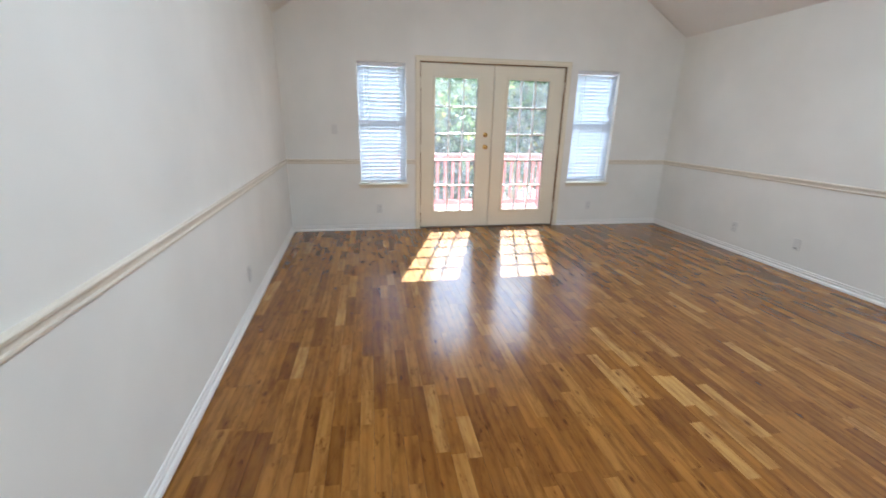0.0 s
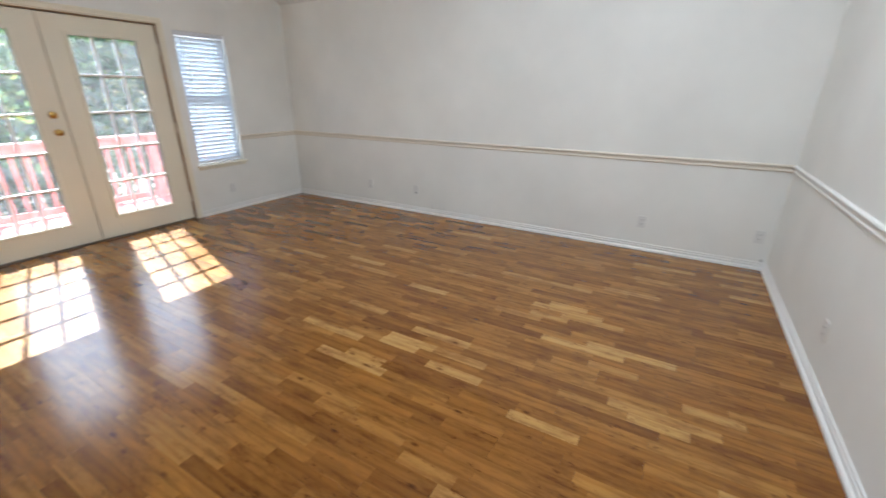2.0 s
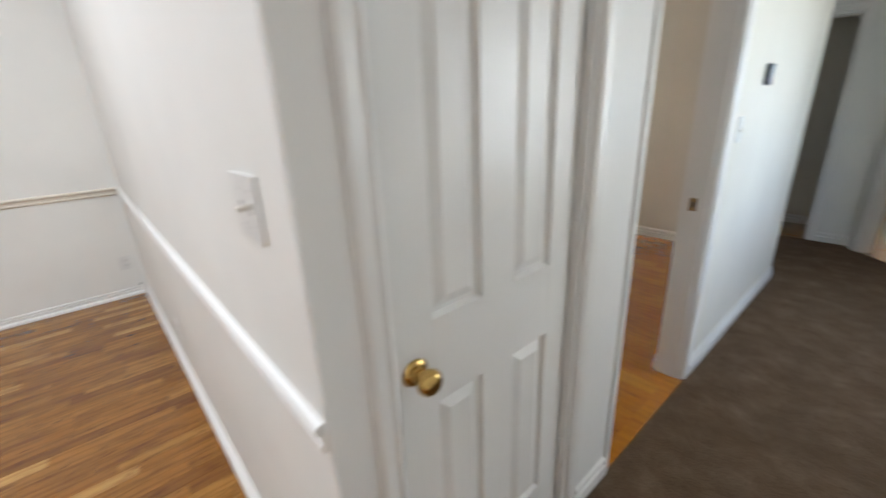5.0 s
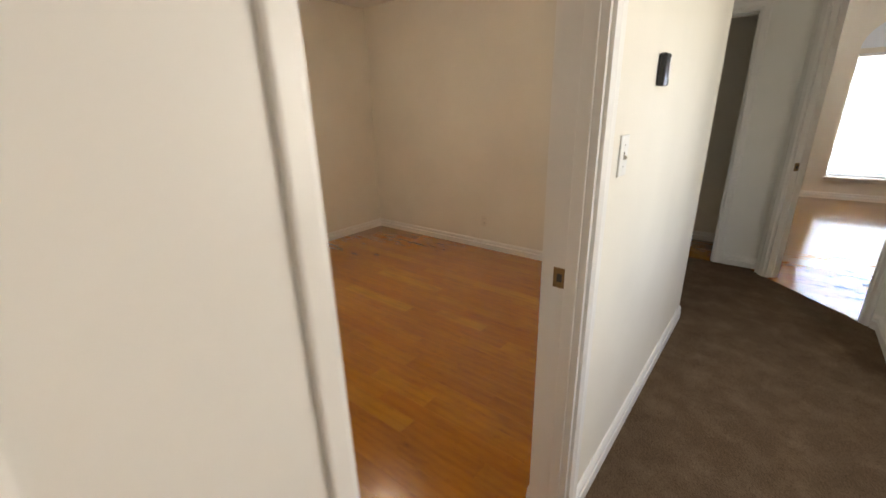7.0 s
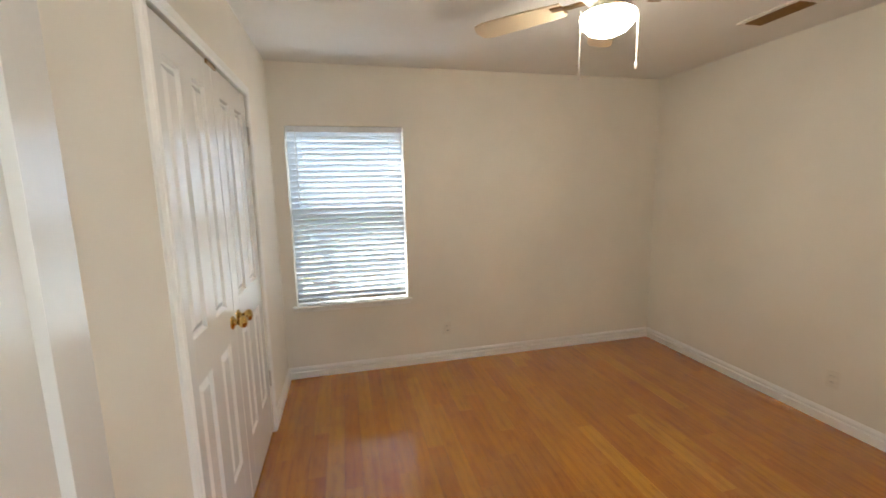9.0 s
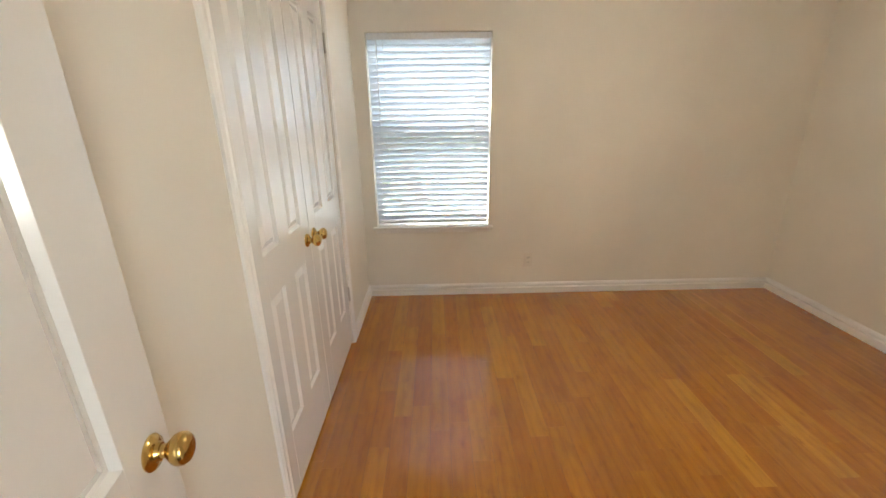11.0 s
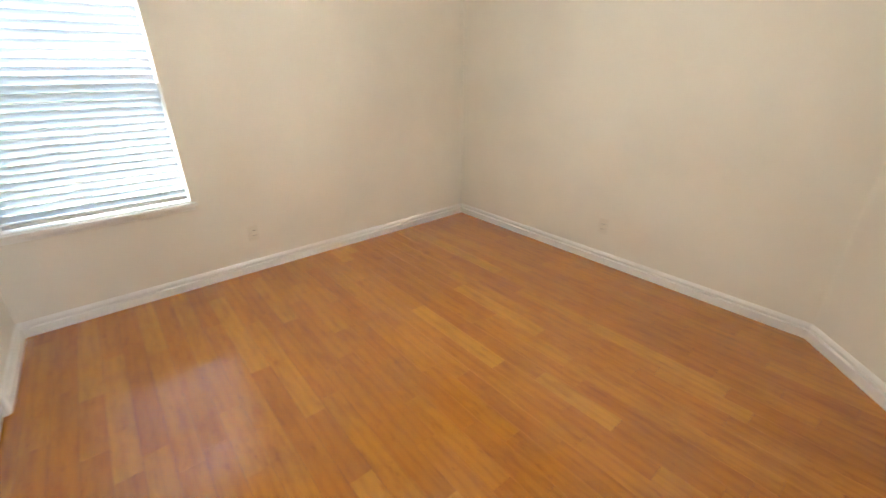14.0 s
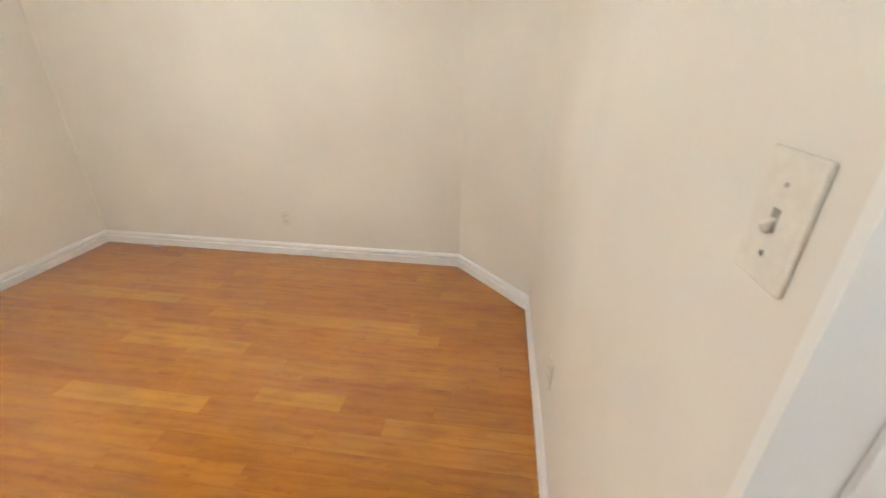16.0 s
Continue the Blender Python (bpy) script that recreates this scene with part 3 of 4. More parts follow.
box(bm, HX - 0.012, HX + 0.05, DOOR_B[0] + 0.014, DOOR_B[1] - 0.014, 0.0, 0.008, 0.003)
structure("trim_bedroom_threshold", bm, ORANGE_FAR, "orange wood transition strip", "threshold")


# ---- doors ----
def knob(parent, x, y, z, sign=-1, mat=None, name="knob"):
    """Round door knob with its rose, standing off along local y."""
    mat = mat or BRASS
    r = pose(x, y, z, 90 if sign < 0 else -90)
    bm = bmesh.new()
    lathe(bm, [(0.0295, 0), (0.0305, 0.003), (0.027, 0.008), (0.017, 0.011), (0.0145, 0.016)], r, 28)
    rose = part("rose", bm, mat, parent, "", True)
    bm = bmesh.new()
    lathe(bm, [(0.012, 0.012), (0.0115, 0.024), (0.017, 0.029), (0.0245, 0.036), (0.0275, 0.044), (0.0265, 0.053), (0.0205, 0.060), (0.011, 0.0635), (0.003, 0.064)], r, 28)
    return part(name, bm, mat, parent, "polished brass knob", True)


def hinge(parent, x, y, z, mat, h=0.09):
    bm = bmesh.new()
    lathe(bm, [(0.004, -h / 2 - 0.005), (0.0065, -h / 2), (0.0065, h / 2), (0.004, h / 2 + 0.005)], pose(x, y - 0.004, z), 12)
    box(bm, x, x + 0.018, y - 0.002, y + 0.002, z - h / 2, z + h / 2)
    return part("hinge", bm, mat, parent, "", True)


def panel_door(root, w, h, t, mat, rows=((0.208, 0.772), (0.972, 1.870))):
    """A door leaf with two tall panels over two short ones; face at local y = 0, body behind it."""
    st, mul = 0.128 if w > 0.7 else 0.100, 0.11
    pw = (w - 2 * st - mul) / 2
    bm = bmesh.new()
    box(bm, 0, st, 0, t, 0, h, 0.0015)
    box(bm, w - st, w, 0, t, 0, h, 0.0015)
    box(bm, st + pw, st + pw + mul, 0, t, rows[0][0], rows[1][1])
    for z0, z1 in ((0, rows[0][0]), (rows[0][1], rows[1][0]), (rows[1][1], h)):
        if z0 == rows[0][1]:
            box(bm, st, st + pw, 0, t, z0, z1)
            box(bm, st + pw + mul, w - st, 0, t, z0, z1)
        else:
            box(bm, st, w - st, 0, t, z0, z1)
    leaf = part("leaf", bm, mat, root)
    for x0 in (st, st + pw + mul):
        for z0, z1 in rows:
            bm = bmesh.new()
            x1 = x0 + pw
            for s, base in ((1, 0.0), (-1, t)):
                rings = []
                for inset, dep in ((0, 0.0008), (0.007, 0.013), (0.017, 0.013), (0.040, 0.002)):
                    y = base + s * dep
                    rings.append([bm.verts.new(c) for c in ((x0 + inset, y, z0 + inset), (x1 - inset, y, z0 + inset), (x1 - inset, y, z1 - inset), (x0 + inset, y, z1 - inset))])
                for a, b in zip(rings, rings[1:]):
                    for i in range(4):
                        bm.faces.new((a[i], a[(i + 1) % 4], b[(i + 1) % 4], b[i]))
                bm.faces.new(rings[-1])
            part("panel", bm, mat, leaf)
    return leaf


# hall closet door, shut
wA = DOOR_A[1] - DOOR_A[0]
hall_door = thing("closet_door", M_DA @ pose(0.017, 0.026, 0.018), "closed white four-panel hall closet door with brass knob", "door")
panel_door(hall_door, wA - 0.034, 2.008, 0.035, TRIM)
knob(hall_door, 0.048, 0.0, 0.875)
bm = bmesh.new()
box(bm, -0.003, 0.0, -0.002, 0.018, 0.855, 0.915)
part("latch_plate", bm, DARK_BRASS, hall_door, "dark brass latch plate")
for z in (0.29, 1.02, 1.80):
    hinge(hall_door, wA - 0.032, -0.004, z, TRIM)
# bedroom door, open against the wall
ang = 10.0
bed_door = thing("bedroom_door", pose(1.668, -6.732, 0.014, 0, 0, ang), "open white four-panel bedroom door with brass knob", "door")
panel_door(bed_door, 0.775, 2.015, 0.035, GRAINED_WHITE)
knob(bed_door, 0.715, 0.0, 0.936)
# bedroom closet double doors
wl = (CL[1] - CL[0]) / 2
for i in (0, 1):
    d = thing("double_closet_door", M_CL @ pose(0.004 + i * wl, 0.004, 0.02), "closed glossy white four-panel closet door leaf", "closet door", "double closet doors")
    panel_door(d, wl - 0.006, 2.015, 0.035, DOOR_WHITE, ((0.270, 0.838), (1.000, 1.902)))
    knob(d, wl - 0.055 if i == 0 else 0.048, 0.0, 0.915)
    for z in (0.345, 1.80):
        hinge(d, 0.0 if i == 0 else wl - 0.012, -0.004, z, STEEL)
bm = bmesh.new()
box(bm, 0.545, 0.665, -0.006, 0.004, 2.022, 2.040, 0.002)
tagged(part("closet_catch", bm, DARK_BRASS), "dark metal ball catch above the closet doors", "catch").matrix_world = M_CL
# Solid dark strip put in for the shade below the door leaves.
bm = bmesh.new()
box(bm, CL[0], CL[1], BN + 0.05, BN + 0.09, -0.002, 0.018)
structure("trim_closet_floor_shade", bm, JOINT_SHADE, "dark strip painted for the shade under the closet doors", "gap")


def french_leaf(x0, x1, gx0, gx1, hinge_left, label):
    t = 0.045
    root = thing("french_door", pose(x0, 0.022, 0.018), label, "french door", "pair of french doors")
    w, h, g0, g1, z0, z1 = x1 - x0, 2.018, gx0 - x0, gx1 - x0, 0.215, 1.86
    bm = bmesh.new()
    box(bm, 0, g0, 0, t, 0, h, 0.001)
    box(bm, g1, w, 0, t, 0, h, 0.001)
    box(bm, g0, g1, 0, t, 0, z0)
    box(bm, g0, g1, 0, t, z1, h)
    leaf = part("leaf", bm, CREAM, root)
    bm = bmesh.new()
    f = 0.030
    for b in ((g0 - f, g0, z0 - f, z1 + f), (g1, g1 + f, z0 - f, z1 + f), (g0, g1, z0 - f, z0), (g0, g1, z1, z1 + f)):
        box(bm, b[0], b[1], -0.010, t + 0.01, b[2], b[3], 0.004)
    part("glazing_frame", bm, CREAM, leaf)
    nx, nz, mw = 3, 5, 0.018
    for i in range(1, nx):
        bm = bmesh.new()
        x = g0 + (g1 - g0) * i / nx
        box(bm, x - mw / 2, x + mw / 2, 0.004, t - 0.004, z0, z1, 0.004)
        part("muntin", bm, TRIM, leaf)
    for j in range(1, nz):
        bm = bmesh.new()
        z = z0 + (z1 - z0) * j / nz
        box(bm, g0, g1, 0.006, t - 0.006, z - mw / 2, z + mw / 2, 0.004)
        part("muntin", bm, TRIM, leaf)
    for i in range(nx):
        for j in range(nz):
            bm = bmesh.new()
            box(bm, g0 + (g1 - g0) * i / nx + 0.003, g0 + (g1 - g0) * (i + 1) / nx - 0.003, t / 2 - 0.002, t / 2 + 0.002, z0 + (z1 - z0) * j / nz + 0.003, z0 + (z1 - z0) * (j + 1) / nz - 0.003)
            pane = part("pane", bm, HAZY, leaf)
            pane.visible_shadow = False
    for z in (0.25, 1.02, 1.80):
        hinge(root, -0.004 if hinge_left else w - 0.010, -0.012, z, CREAM, 0.10)
    return root


fl = french_leaf(1.634, 2.547, 1.808, 2.346, True, "cream french door leaf with fifteen panes and brass locks")
french_leaf(2.556, 3.476, 2.740, 3.281, False, "cream french door leaf with fifteen panes")
knob(fl, 2.464 - 1.634, 0, 1.045)
bm = bmesh.new()
lathe(bm, [(0.030, 0), (0.030, 0.008), (0.024, 0.014), (0.008, 0.016)], pose(2.464 - 1.634, 0, 1.195, 90), 24)
box(bm, 0.822, 0.838, -0.030, -0.012, 1.190, 1.200, 0.002)
part("deadbolt", bm, BRASS, fl, "brass deadbolt thumb turn", True)
bm = bmesh.new()
box(bm, FD[0], FD[1], 0.002, 0.13, -0.004, 0.016, 0.003)
structure("trim_french_door_threshold", bm, THRESHOLD, "dark bronze door threshold", "threshold")
# Aged brass colour here only darkens the frame for shade between the leaves.
bm = bmesh.new()
for b in ((FD[0], FD[0] + 0.012, 0, FD[3]), (FD[1] - 0.012, FD[1], 0, FD[3])):
    box(bm, b[0], b[1], 0.004, 0.13, b[2], b[3] - 0.008)
box(bm, FD[0], FD[1], 0.004, 0.13, FD[3] - 0.008, FD[3])
box(bm, FD[0] + 0.012, FD[1] - 0.012, 0.072, 0.11, FD[3] - 0.04, FD[3] - 0.008)
box(bm, 2.530, 2.572, 0.069, 0.085, 0.02, FD[3] - 0.04)
structure("door_frame_french", bm, DARK_BRASS, "french door frame coloured dark for the shade in its gaps", "door frame")


# ---- windows with blinds ----
def window(name, m, w, h, mat_label, tilt, pitch=0.046, slots=(), drop=0.02):
    """Window and blind in an opening w by h; local x along, -y to the room, origin at the sill."""
    fr = thing(name, m, mat_label, "window", kind="structure")
    bm = bmesh.new()
    y0, y1, f = 0.085, 0.125, 0.045
    for b in ((0, f, 0, h), (w - f, w, 0, h), (f, w - f, 0, f), (f, w - f, h - f, h)):
        box(bm, b[0], b[1], y0, y1, b[2], b[3], 0.003)
    box(bm, f, w - f, y0 - 0.012, y1, h * 0.53 - 0.024, h * 0.53 + 0.024, 0.003)
    part("window_frame", bm, VINYL, fr)
    for z0, z1 in ((f, h * 0.53 - 0.02), (h * 0.53 + 0.02, h - f)):
        bm = bmesh.new()
        box(bm, f - 0.01, w - f + 0.01, 0.104, 0.108, z0, z1)
        p = part("pane", bm, GLASS, fr)
        p.visible_shadow = False
    bl = thing("window_blind", m, "white slatted venetian blind hanging in the window", "window blind")
    bm = bmesh.new()
    box(bm, 0.006, w - 0.006, 0.012, 0.070, h - 0.045, h - 0.002, 0.004)
    part("headrail", bm, VINYL, bl)
    bm = bmesh.new()
    box(bm, 0.012, w - 0.012, 0.022, 0.066, drop, drop + 0.022, 0.005)
    part("bottom_rail", bm, VINYL, bl)
    # one slat mesh, with cord slots where given
    bm = bmesh.new()
    sw, th = 0.050, 0.0028
    xs = [-w / 2 + 0.010]
    for s in slots:
        xs += [s - 0.0045, s + 0.0045]
    xs.append(w / 2 - 0.010)
    for a, b in zip(xs[0::2], xs[1::2]):
        box(bm, a, b, -sw / 2, sw / 2, -th / 2, th / 2)
    for s in slots:
        box(bm, s - 0.0045, s + 0.0045, -sw / 2, -0.009, -th / 2, th / 2)
        box(bm, s - 0.0045, s + 0.0045, 0.009, sw / 2, -th / 2, th / 2)
    me = mesh_of("slat", bm, SLAT)
    n = int((h - 0.06 - drop - 0.03) / pitch)
    for i in range(n + 1):
        ob = new("slat", me)
        ob.parent = bl
        ob.matrix_local = pose(w / 2, 0.044 + random.uniform(-0.001, 0.001), drop + 0.045 + i * pitch, tilt + random.uniform(-2.5, 2.5))
    for x in (0.12, w - 0.12):
        bm = bmesh.new()
        box(bm, x - 0.0012, x + 0.0012, 0.0155, 0.0175, drop, h - 0.03)
        part("ladder_cord", bm, VINYL, bl)
    bm = bmesh.new()
    lathe(bm, [(0.0035, h * 0.55), (0.0035, h - 0.05)], pose(0.075, 0.008, 0), 8)
    part("tilt_wand", bm, VINYL, bl)
    return fr


def sill(m, w, mat, label):
    bm = bmesh.new()
    box(bm, -0.03, w + 0.03, -0.038, 0.0, -0.022, 0.0, 0.005)
    box(bm, 0.001, w - 0.001, 0.0, 0.085, -0.022, 0.002)
    box(bm, -0.015, w + 0.015, -0.014, 0.0, -0.052, -0.022, 0.004)
    ob = structure("window_sill", bm, mat, label, "window sill")
    ob.matrix_world = m


for nm, (x0, x1, z0, z1), sl in (("window_1", A_WIN_W, (-0.1625, 0.1935)), ("window_2", A_WIN_E, (-0.165, 0.165))):
    m = pose(x0, 0, z0)
    window(nm, m, x1 - x0, z1 - z0, "tall narrow window behind closed white blinds", -63, 0.0455, sl)
    sill(m, x1 - x0, CREAM, "cream painted window sill")
mB = Matrix.Translation((BE, B_WIN[1], B_WIN[2])) @ pose(0, 0, 0, 0, 0, -90)
window("window_3", mB, B_WIN[1] - B_WIN[0], B_WIN[3] - B_WIN[2], "bedroom sash window behind half-open white blinds", -52, 0.0425)
sill(mB, B_WIN[1] - B_WIN[0], TRIM, "white painted window sill")
mC = Matrix.Translation((C_WIN[1], -14.58, C_WIN[2])) @ pose(0, 0, 0, 0, 0, 180)
window("window_4", mC, C_WIN[1] - C_WIN[0], C_WIN[3] - C_WIN[2], "far room window behind white blinds", -60, 0.046)
sill(mC, C_WIN[1] - C_WIN[0], TRIM, "white painted window sill")
bm = bmesh.new()
arc = [(0.59 * math.cos(a), 0.42 * math.sin(a)) for a in [math.pi * k / 24 for k in range(25)]]
lo = [bm.verts.new((0.03 + x, -14.575, 1.99 + z)) for x, z in arc]
hi = [bm.verts.new((0.03 + x, -14.555, 1.99 + z)) for x, z in arc]
bm.faces.new(lo)
bm.faces.new(hi)
for i in range(25):
    bm.faces.new((lo[i], lo[(i + 1) % 25], hi[(i + 1) % 25], hi[i]))
tagged(part("arched_shade", bm, SLAT), "white arched shade above the far window", "window shade")


# ---- ceiling fan and vent ----
FX, FY = 3.35, -8.18
fan = thing("ceiling_fan", pose(FX, FY, CEIL + 0.035), "white ceiling fan with a lit frosted bowl lamp", "ceiling fan")
bm = bmesh.new()
lathe(bm, [(0.02, 0), (0.075, 0), (0.075, -0.02), (0.05, -0.04), (0.03, -0.05), (0.095, -0.06), (0.125, -0.085), (0.125, -0.15), (0.09, -0.175), (0.06, -0.19), (0.06, -0.215), (0.10, -0.225), (0.112, -0.24), (0.02, -0.245)], None, 32)
part("motor_housing", bm, FAN_WHITE, fan, "", True)
bm = bmesh.new()
lathe(bm, [(0.114, -0.236), (0.118, -0.246), (0.108, -0.275), (0.082, -0.302), (0.045, -0.318), (0.006, -0.323)], None, 32)
part("lamp_bowl", bm, LAMP_GLASS, fan, "glowing frosted glass bowl", True)
for k in range(5):
    a = 72 * k + 41
    bm = bmesh.new()
    box(bm, 0.09, 0.22, -0.018, 0.018, -0.168, -0.158, 0.003, pose(0, 0, 0, 0, 0, a))
    box(bm, 0.19, 0.25, -0.045, 0.045, -0.170, -0.163, 0.003, pose(0, 0, 0, 0, 0, a))
    part("blade_iron", bm, DARK_BRASS, fan)
    bm = bmesh.new()
    outl = [(0.20, -0.050), (0.40, -0.064), (0.60, -0.068), (0.645, -0.052), (0.662, 0), (0.645, 0.052), (0.60, 0.068), (0.40, 0.064), (0.20, 0.050)]
    mm = pose(0, 0, -0.166, 0, 0, a) @ pose(0, 0, 0, 11)
    top = [bm.verts.new(mm @ Vector((x, y, 0.004))) for x, y in outl]
    bot = [bm.verts.new(mm @ Vector((x, y, -0.004))) for x, y in outl]
    bm.faces.new(top)
    bm.faces.new(bot[::-1])
    for i in range(len(outl)):
        bm.faces.new((top[i], top[(i + 1) % len(outl)], bot[(i + 1) % len(outl)], bot[i]))
    part("blade", bm, FAN_BLADE, fan)
for sx, sy, ln in ((-0.02, 0.145, 0.255), (-0.05, -0.115, 0.205)):
    bm = bmesh.new()
    lathe(bm, [(0.0016, -0.235), (0.0016, -0.235 - ln)], pose(sx, sy, 0), 6)
    lathe(bm, [(0.002, -0.232 - ln), (0.006, -0.245 - ln), (0.007, -0.256 - ln), (0.003, -0.264 - ln)], pose(sx, sy, 0), 10)
    part("pull_chain", bm, FAN_WHITE, fan, "", True)
vent = thing("ceiling_vent", pose(3.60, -9.44, CEIL), "white ceiling air vent with dark slats", "vent")
bm = bmesh.new()
for b in ((-0.18, 0.18, -0.085, -0.06), (-0.18, 0.18, 0.06, 0.085), (-0.18, -0.155, -0.06, 0.06), (0.155, 0.18, -0.06, 0.06)):
    box(bm, b[0], b[1], b[2], b[3], -0.010, 0, 0.002)
part("frame", bm, FAN_WHITE, vent)
bm = bmesh.new()
box(bm, -0.155, 0.155, -0.06, 0.06, -0.002, 0)
part("backing", bm, SLOT, vent)
for k in range(6):
    bm = bmesh.new()
    box(bm, -0.152, 0.152, -0.009, 0.009, -0.0008, 0.0008, 0, pose(0, -0.05 + k * 0.02, -0.008, 40))
    part("slat", bm, DARK_BRASS, vent)


# ---- plates and small fittings ----
def outlet(m, label="white duplex wall outlet", mat=None):
    mat = mat or PLASTIC
    root = thing("wall_outlet", m, label, "outlet", "wall outlets")
    bm = bmesh.new()
    box(bm, -0.035, 0.035, -0.006, 0, -0.057, 0.057, 0.0025)
    part("cover_plate", bm, mat, root)
    for z in (-0.02, 0.02):
        bm = bmesh.new()
        box(bm, -0.017, 0.017, -0.0085, -0.006, z - 0.014, z + 0.014, 0.001)
        s = part("socket", bm, mat, root)
        for x in (-0.006, 0.006):
            bm = bmesh.new()
            box(bm, x - 0.0012, x + 0.0012, -0.0089, -0.0084, z - 0.004, z + 0.006)
            part("slot", bm, SLOT, s)
    return root


def plate(m, label, mat=None, gangs=1, toggles=(), screws=True):
    mat = mat or PLASTIC
    root = thing("switch_plate", m, label, "wall switch", "wall switches")
    w = 0.035 + 0.023 * (gangs - 1)
    bm = bmesh.new()
    box(bm, -w, w, -0.006, 0, -0.057, 0.057, 0.0025)
    part("cover_plate", bm, mat, root)
    for x, up in toggles:
        bm = bmesh.new()
        box(bm, -0.0035, 0.0035, -0.016, -0.003, -0.005, 0.005, 0.0015, pose(x, 0, 0, 28 if up else -28))
        part("toggle", bm, ALMOND, root, "small toggle lever")
        bm = bmesh.new()
        box(bm, x - 0.0045, x + 0.0045, -0.0066, -0.0058, -0.010, 0.010)
        part("slot", bm, SHADE, root)
        for z in (-0.030, 0.030):
            bm = bmesh.new()
            lathe(bm, [(0.0024, 0), (0.0020, 0.001)], pose(x, -0.006, z, 90), 10)
            part("screw", bm, STEEL, root)
    return root


def on_north(x, z):
    return pose(x, 0, z)


def on_east(y, z):
    return pose(AX, y, z, 0, 0, -90)


def on_south(x, z):
    return pose(x, AY, z, 0, 0, 180)


outlet(on_north(1.096, 0.28))
outlet(on_north(4.004, 0.278))
plate(on_north(0.587, 1.255), "blank white wall plate on the white wall")
outlet(on_east(-1.349, 0.28))
outlet(on_east(-4.653, 0.28))
outlet(on_east(-5.568, 0.29))
outlet(on_south(3.44, 0.295))
outlet(pose(0.1035, -2.25, 0.285, 0, 0, 90 + math.degrees(math.atan2(WS, -AY))))
ph = plate(on_east(-2.072, 0.285), "white phone jack plate with a short dark stub")
bm = bmesh.new()
box(bm, -0.006, 0.006, -0.011, -0.006, -0.044, -0.030, 0.002)
part("jack", bm, SLOT, ph, "dark phone jack")
cj = thing("cable_jack", on_east(-5.625, 0.085), "small metal cable stub low on the wall", "cable jack")
bm = bmesh.new()
lathe(bm, [(0.012, 0), (0.012, 0.004), (0.005, 0.006), (0.005, 0.03)], pose(0, 0, 0, 90), 14)
part("connector", bm, STEEL, cj, "", True)
plate(on_south(1.690, 1.245), "white double switch plate with two toggles", None, 2, ((-0.023, True), (0.023, False)))
outlet(pose(BE, -7.832, 0.295, 0, 0, -90), "beige duplex wall outlet", ALMOND)
outlet(pose(3.398, BS, 0.291, 0, 0, 180), "beige duplex wall outlet", ALMOND)
outlet(pose(BX, -8.429, 0.36, 0, 0, 90), "beige duplex wall outlet", ALMOND)
plate(pose(BX, -7.612, 1.254, 0, 0, 90), "beige single switch plate beside the door", ALMOND, 1, ((0.0, True),))
# hall wall: thermostat, switch
th = thing("thermostat", pose(HX, -8.03, 1.48, 0, 0, -90), "black wall thermostat on the hall wall", "thermostat")
bm = bmesh.new()
box(bm, -0.034, 0.034, -0.024, 0, -0.048, 0.048, 0.007)
body = part("body", bm, BLACK, th)
bm = bmesh.new()
box(bm, 0.012, 0.027, -0.0255, -0.024, -0.025, 0.036, 0.0005)
part("pale_strip", bm, PLASTIC, body, "pale strip on the right side")
plate(pose(HX, -7.735, 1.245, 0, 0, -90), "white single switch plate on the hall wall", PLASTIC, 1, ((0.0, True),))


def strike(m, label):
    root = thing("strike_plate", m, label, "strike plate", "strike plates")
    bm = bmesh.new()
    box(bm, -0.018, 0.018, -0.0025, 0, -0.030, 0.030, 0.001)
    part("plate", bm, DARK_BRASS, root)
    bm = bmesh.new()
    box(bm, -0.007, 0.008, -0.0032, -0.0024, -0.012, 0.012)
    part("latch_hole", bm, SLOT, root)


strike(pose(HX + 0.072, DOOR_B[0] + 0.014, 0.925, 0, 0, 180), "aged brass strike plate in the white jamb")
strike(pose(1.489, HALL_S - 0.03, 0.90, 0, 0, 90), "aged brass strike plate in the white jamb")
strike(M_H2 @ pose(0.014, 0.03, 0.90, 0, 0, 90), "aged brass strike plate in the white jamb")

# ---- outside ----
bm = bmesh.new()
box(bm, -400, 400, -400, 400, -3.3, -3.0)
structure("ground", bm, GROUND, "leaf-strewn wooded ground", "ground")
deck = thing("deck", pose(0, 0, 0), "red stained wooden deck outside the french doors", "deck")
for i in range(16):
    bm = bmesh.new()
    box(bm, -0.6, 5.6, 0.16 + i * 0.145, 0.16 + i * 0.145 + 0.138, -0.19, -0.155)
    part("deck_board", bm, RED_WOOD, deck)
for x in (-0.4, 2.6, 5.4):
    bm = bmesh.new()
    box(bm, x - 0.07, x + 0.07, 2.0, 2.14, -3.0, -0.19)
    part("support_post", bm, RED_WOOD, deck)
railing = thing("deck_railing", pose(0, 2.20, -0.155), "red stained wooden deck railing with square balusters", "railing")
for z0, z1, y0, y1 in ((0.925, 0.965, -0.07, 0.07), (0.83, 0.925, -0.02, 0.02), (0.03, 0.115, -0.02, 0.02)):
    bm = bmesh.new()
    box(bm, -0.6, 5.6, y0, y1, z0, z1, 0.003)
    part("rail", bm, RED_WOOD, railing)
for x in (-0.5, 1.85, 4.20):
    bm = bmesh.new()
    box(bm, x - 0.055, x + 0.055, -0.055, 0.055, 0, 0.924, 0.004)
    part("post", bm, RED_WOOD, railing)
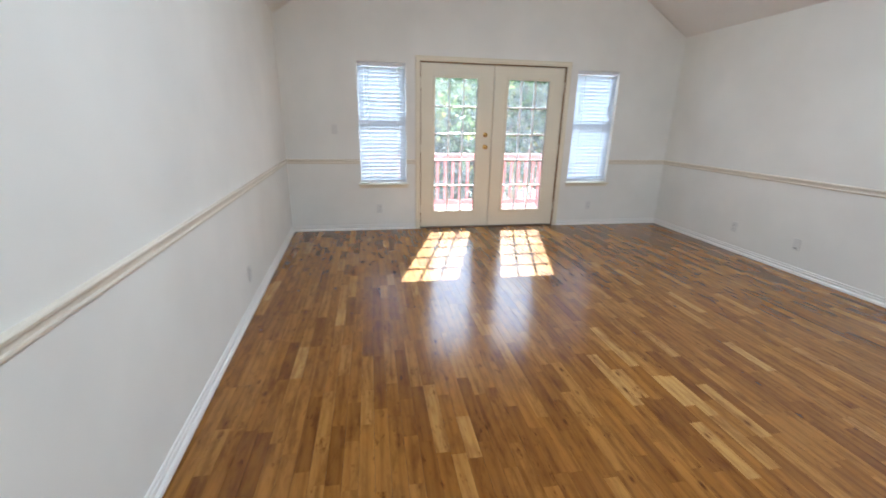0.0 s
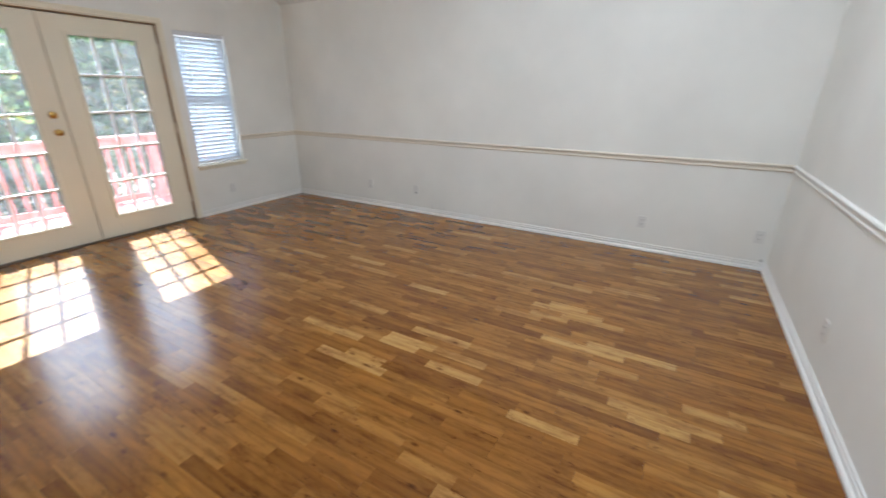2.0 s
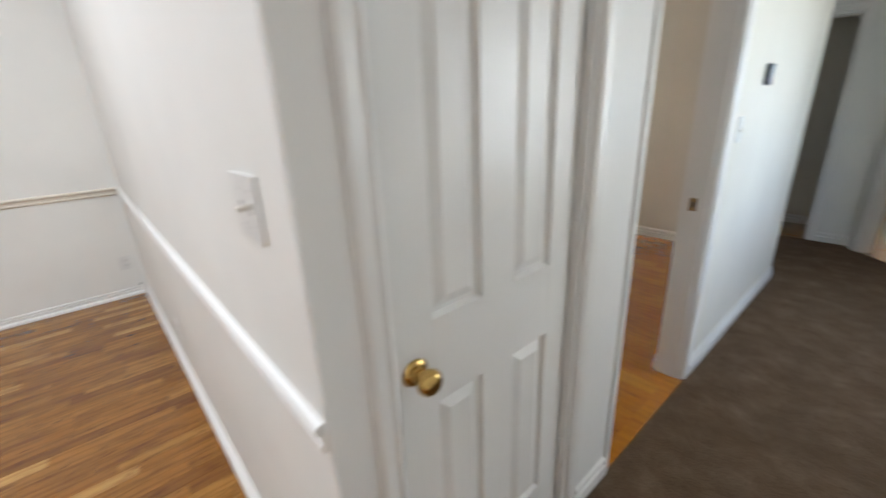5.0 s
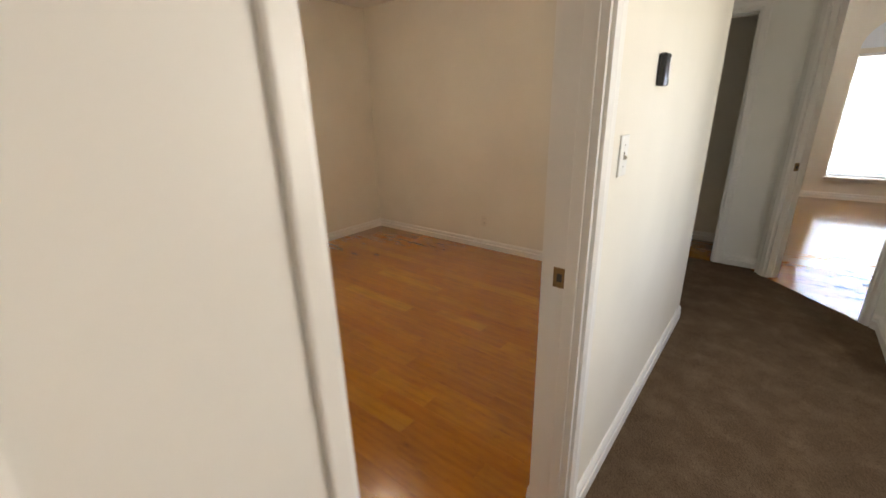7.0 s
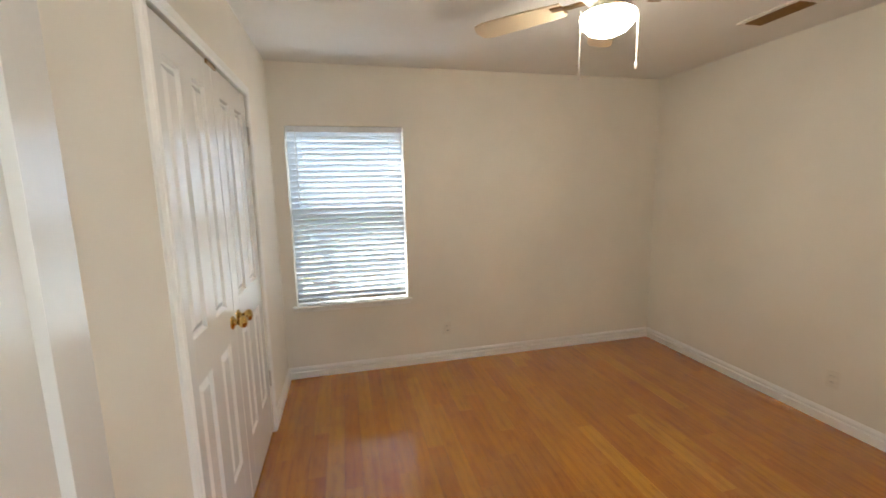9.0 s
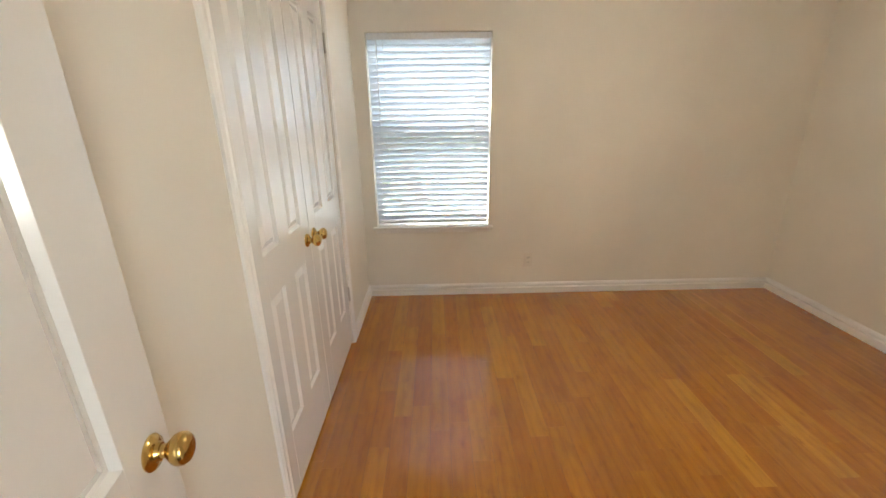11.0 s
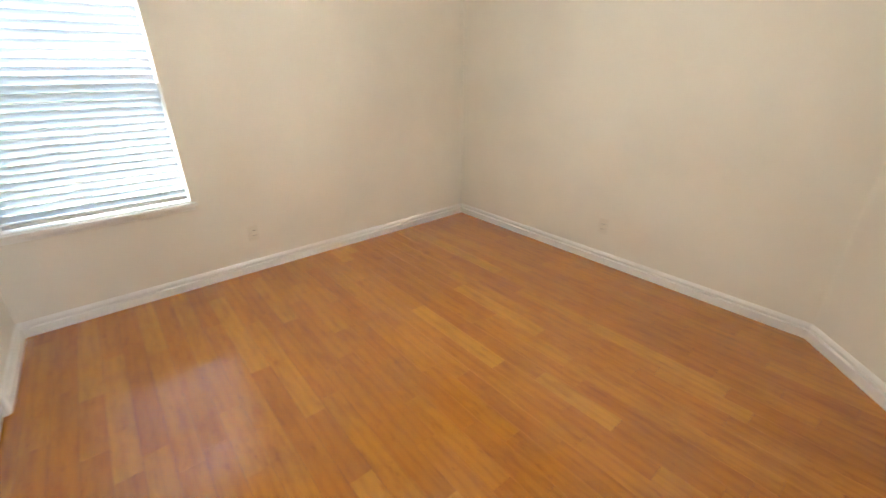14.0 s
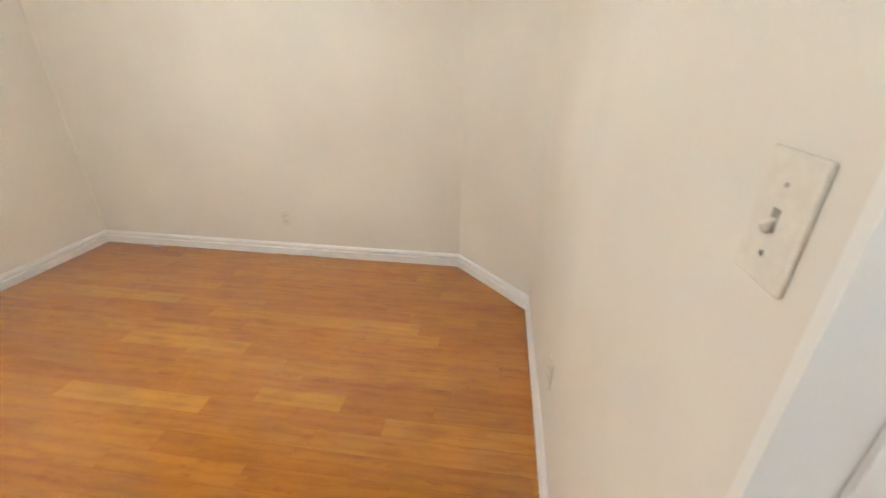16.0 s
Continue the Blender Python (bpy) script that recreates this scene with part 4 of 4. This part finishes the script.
bm = bmesh.new()
box(bm, -0.021, 0.021, 0.02, 0.06, 0.03, 0.92, 0.002)
bal = mesh_of("baluster", bm, RED_WOOD)
x = -0.35
while x < 5.5:
    ob = new("baluster", bal)
    ob.parent = railing
    ob.matrix_local = pose(x, 0, 0)
    x += 0.142


def tree(m, height, spread, leaves, seed, label, size=0.085):
    rnd = random.Random(seed)
    root = thing("tree", m, label, "tree", "trees outside")
    bm = bmesh.new()
    tips = []

    def limb(p, d, r, ln, depth):
        segs, prev, here = 5, None, p.copy()
        for k in range(segs + 1):
            rr = r * (1 - 0.55 * k / segs)
            side = d.orthogonal().normalized()
            up = d.cross(side).normalized()
            ring = [bm.verts.new(here + (side * math.cos(a) + up * math.sin(a)) * rr) for a in [2 * math.pi * j / 7 for j in range(7)]]
            if prev:
                for j in range(7):
                    bm.faces.new((prev[j], prev[(j + 1) % 7], ring[(j + 1) % 7], ring[j]))
            prev = ring
            if k < segs:
                here = here + d * (ln / segs)
                d = (d + Vector((rnd.uniform(-.18, .18), rnd.uniform(-.18, .18), rnd.uniform(-.05, .15)))).normalized()
                if depth < 3 and k >= 1:
                    for _ in range(2 if depth else 3):
                        a = rnd.uniform(0, 2 * math.pi)
                        nd = (d * 0.5 + Vector((math.cos(a), math.sin(a), rnd.uniform(-0.1, 0.5)))).normalized()
                        if depth < 2 or rnd.random() < 0.5:
                            limb(here, nd, rr * 0.5, ln * rnd.uniform(0.38, 0.58), depth + 1)
            if depth:
                tips.append(here.copy())

    limb(Vector((0, 0, 0)), Vector((rnd.uniform(-.05, .05), rnd.uniform(-.05, .05), 1)), 0.02 * height, height * 0.8, 0)
    part("trunk", bm, BARK, root, "", True)
    verts, faces = [], []
    for i in range(leaves):
        c = rnd.choice(tips) + Vector((rnd.gauss(0, spread), rnd.gauss(0, spread), rnd.gauss(0, spread * 0.8)))
        wc = m @ c
        if -3 < wc.x < 6.6 and wc.y < 2.7 or wc.x < 7.5 and wc.y < 0.5:
            continue
        q = Euler((rnd.uniform(0, 6.3), rnd.uniform(0, 6.3), rnd.uniform(0, 6.3))).to_matrix()
        s = size * rnd.uniform(0.6, 1.5)
        k = len(verts)
        verts += [c + q @ Vector(v) * s for v in ((-0.9, 0, 0), (0, -0.42, 0.08), (1.0, 0, 0), (0, 0.42, 0.08))]
        faces.append((k, k + 1, k + 2, k + 3))
    me = bpy.data.meshes.new("crown")
    me.from_pydata(verts, [], faces)
    me.materials.append(LEAF)
    ob = new("crown", me)
    ob.parent = root
    return root


rt = random.Random(5)
for i, (x, y, h) in enumerate(((-1.0, 6.6, 5.0), (1.6, 5.8, 4.7), (4.0, 6.2, 4.9), (6.6, 7.4, 5.4), (0.6, 10.0, 5.6), (3.4, 10.5, 5.8), (6.5, 11.5, 6.2), (11.0, -6.9, 7.5), (16.0, -10.5, 6.0), (17.0, -5.0, 5.5))):
    tree(pose(x, y, -3.0, 0, 0, rt.uniform(0, 360)), h, 0.42 if i < 7 else 0.6, 11000 if i < 7 else 6000, 20 + i, "leafy green tree with some yellow leaves")


# ---- floor pieces, last ----
def boards(parent, along, a0, a1, c0, c1, width, lengths, near, mats, seed, names, thick=0.0038, clip=None):
    """Boards laid along an axis; those inside the stretch near are pieces of their own, the rest one mesh."""
    rnd = random.Random(seed)
    shared, verts, faces, made = {}, [], [], 0
    gap = 0.0004
    c = c0
    while c < c1 - 0.004:
        w = min(width, c1 - c)
        a = a0 - rnd.uniform(0, lengths[-1])
        while a < a1:
            ln = rnd.choice(lengths)
            s, e = max(a, a0), min(a + ln, a1)
            a += ln
            if e - s < 0.01:
                continue
            mid = ((s + e) / 2, c + w / 2) if along == "x" else (c + w / 2, (s + e) / 2)
            hx, hy = ((e - s) / 2 - gap, w / 2 - gap) if along == "x" else (w / 2 - gap, (e - s) / 2 - gap)
            inside = near[0] < mid[0] < near[1] and near[2] < mid[1] < near[3]
            if inside and made < 300:
                key = (round(hx, 4), round(hy, 4))
                if key not in shared:
                    bm = bmesh.new()
                    box(bm, -hx, hx, -hy, hy, -thick, 0)
                    shared[key] = mesh_of(names, bm, mats[0])
                ob = new(names, shared[key])
                ob.parent = parent
                ob.location = (mid[0], mid[1], 0)
                made += 1
            else:
                k = len(verts)
                for z in (-thick, 0):
                    verts += [(mid[0] - hx, mid[1] - hy, z), (mid[0] + hx, mid[1] - hy, z), (mid[0] + hx, mid[1] + hy, z), (mid[0] - hx, mid[1] + hy, z)]
                faces += [(k + 4, k + 5, k + 6, k + 7), (k, k + 1, k + 5, k + 4), (k + 1, k + 2, k + 6, k + 5), (k + 2, k + 3, k + 7, k + 6), (k + 3, k, k + 4, k + 7)]
        c += width
    me = bpy.data.meshes.new(names)
    me.from_pydata(verts, [], faces)
    me.materials.append(mats[1])
    ob = tagged(new("floor_boards", me), kind="stuff")
    ob.parent = parent


boards(floor_a, "y", AY - 0.05, 0.0, 0.0, AX, 0.0655, (0.26, 0.33, 0.40, 0.48), (0.9, 2.62, -4.6, -1.95), (OAK_A, OAK_A_FAR), 3, "plank")
boards(floor_b, "x", HX, BE, BS, BN + 0.04, 0.095, (0.40, 0.55, 0.70, 0.90), (1.6, 4.9, -9.6, -7.0), (ORANGE_B, ORANGE_FAR), 4, "plank")
boards(floor_c, "x", -2.6, 1.4, -10.1, -9.6, 0.095, (0.55, 0.75, 0.95, 1.2), (0, 0, 0, 0), (ORANGE_B, ORANGE_FAR), 6, "plank")
boards(floor_c, "x", -2.6, 2.5, -14.58, -10.1, 0.095, (0.55, 0.75, 0.95, 1.2), (0, 0, 0, 0), (ORANGE_B, ORANGE_FAR), 5, "plank")
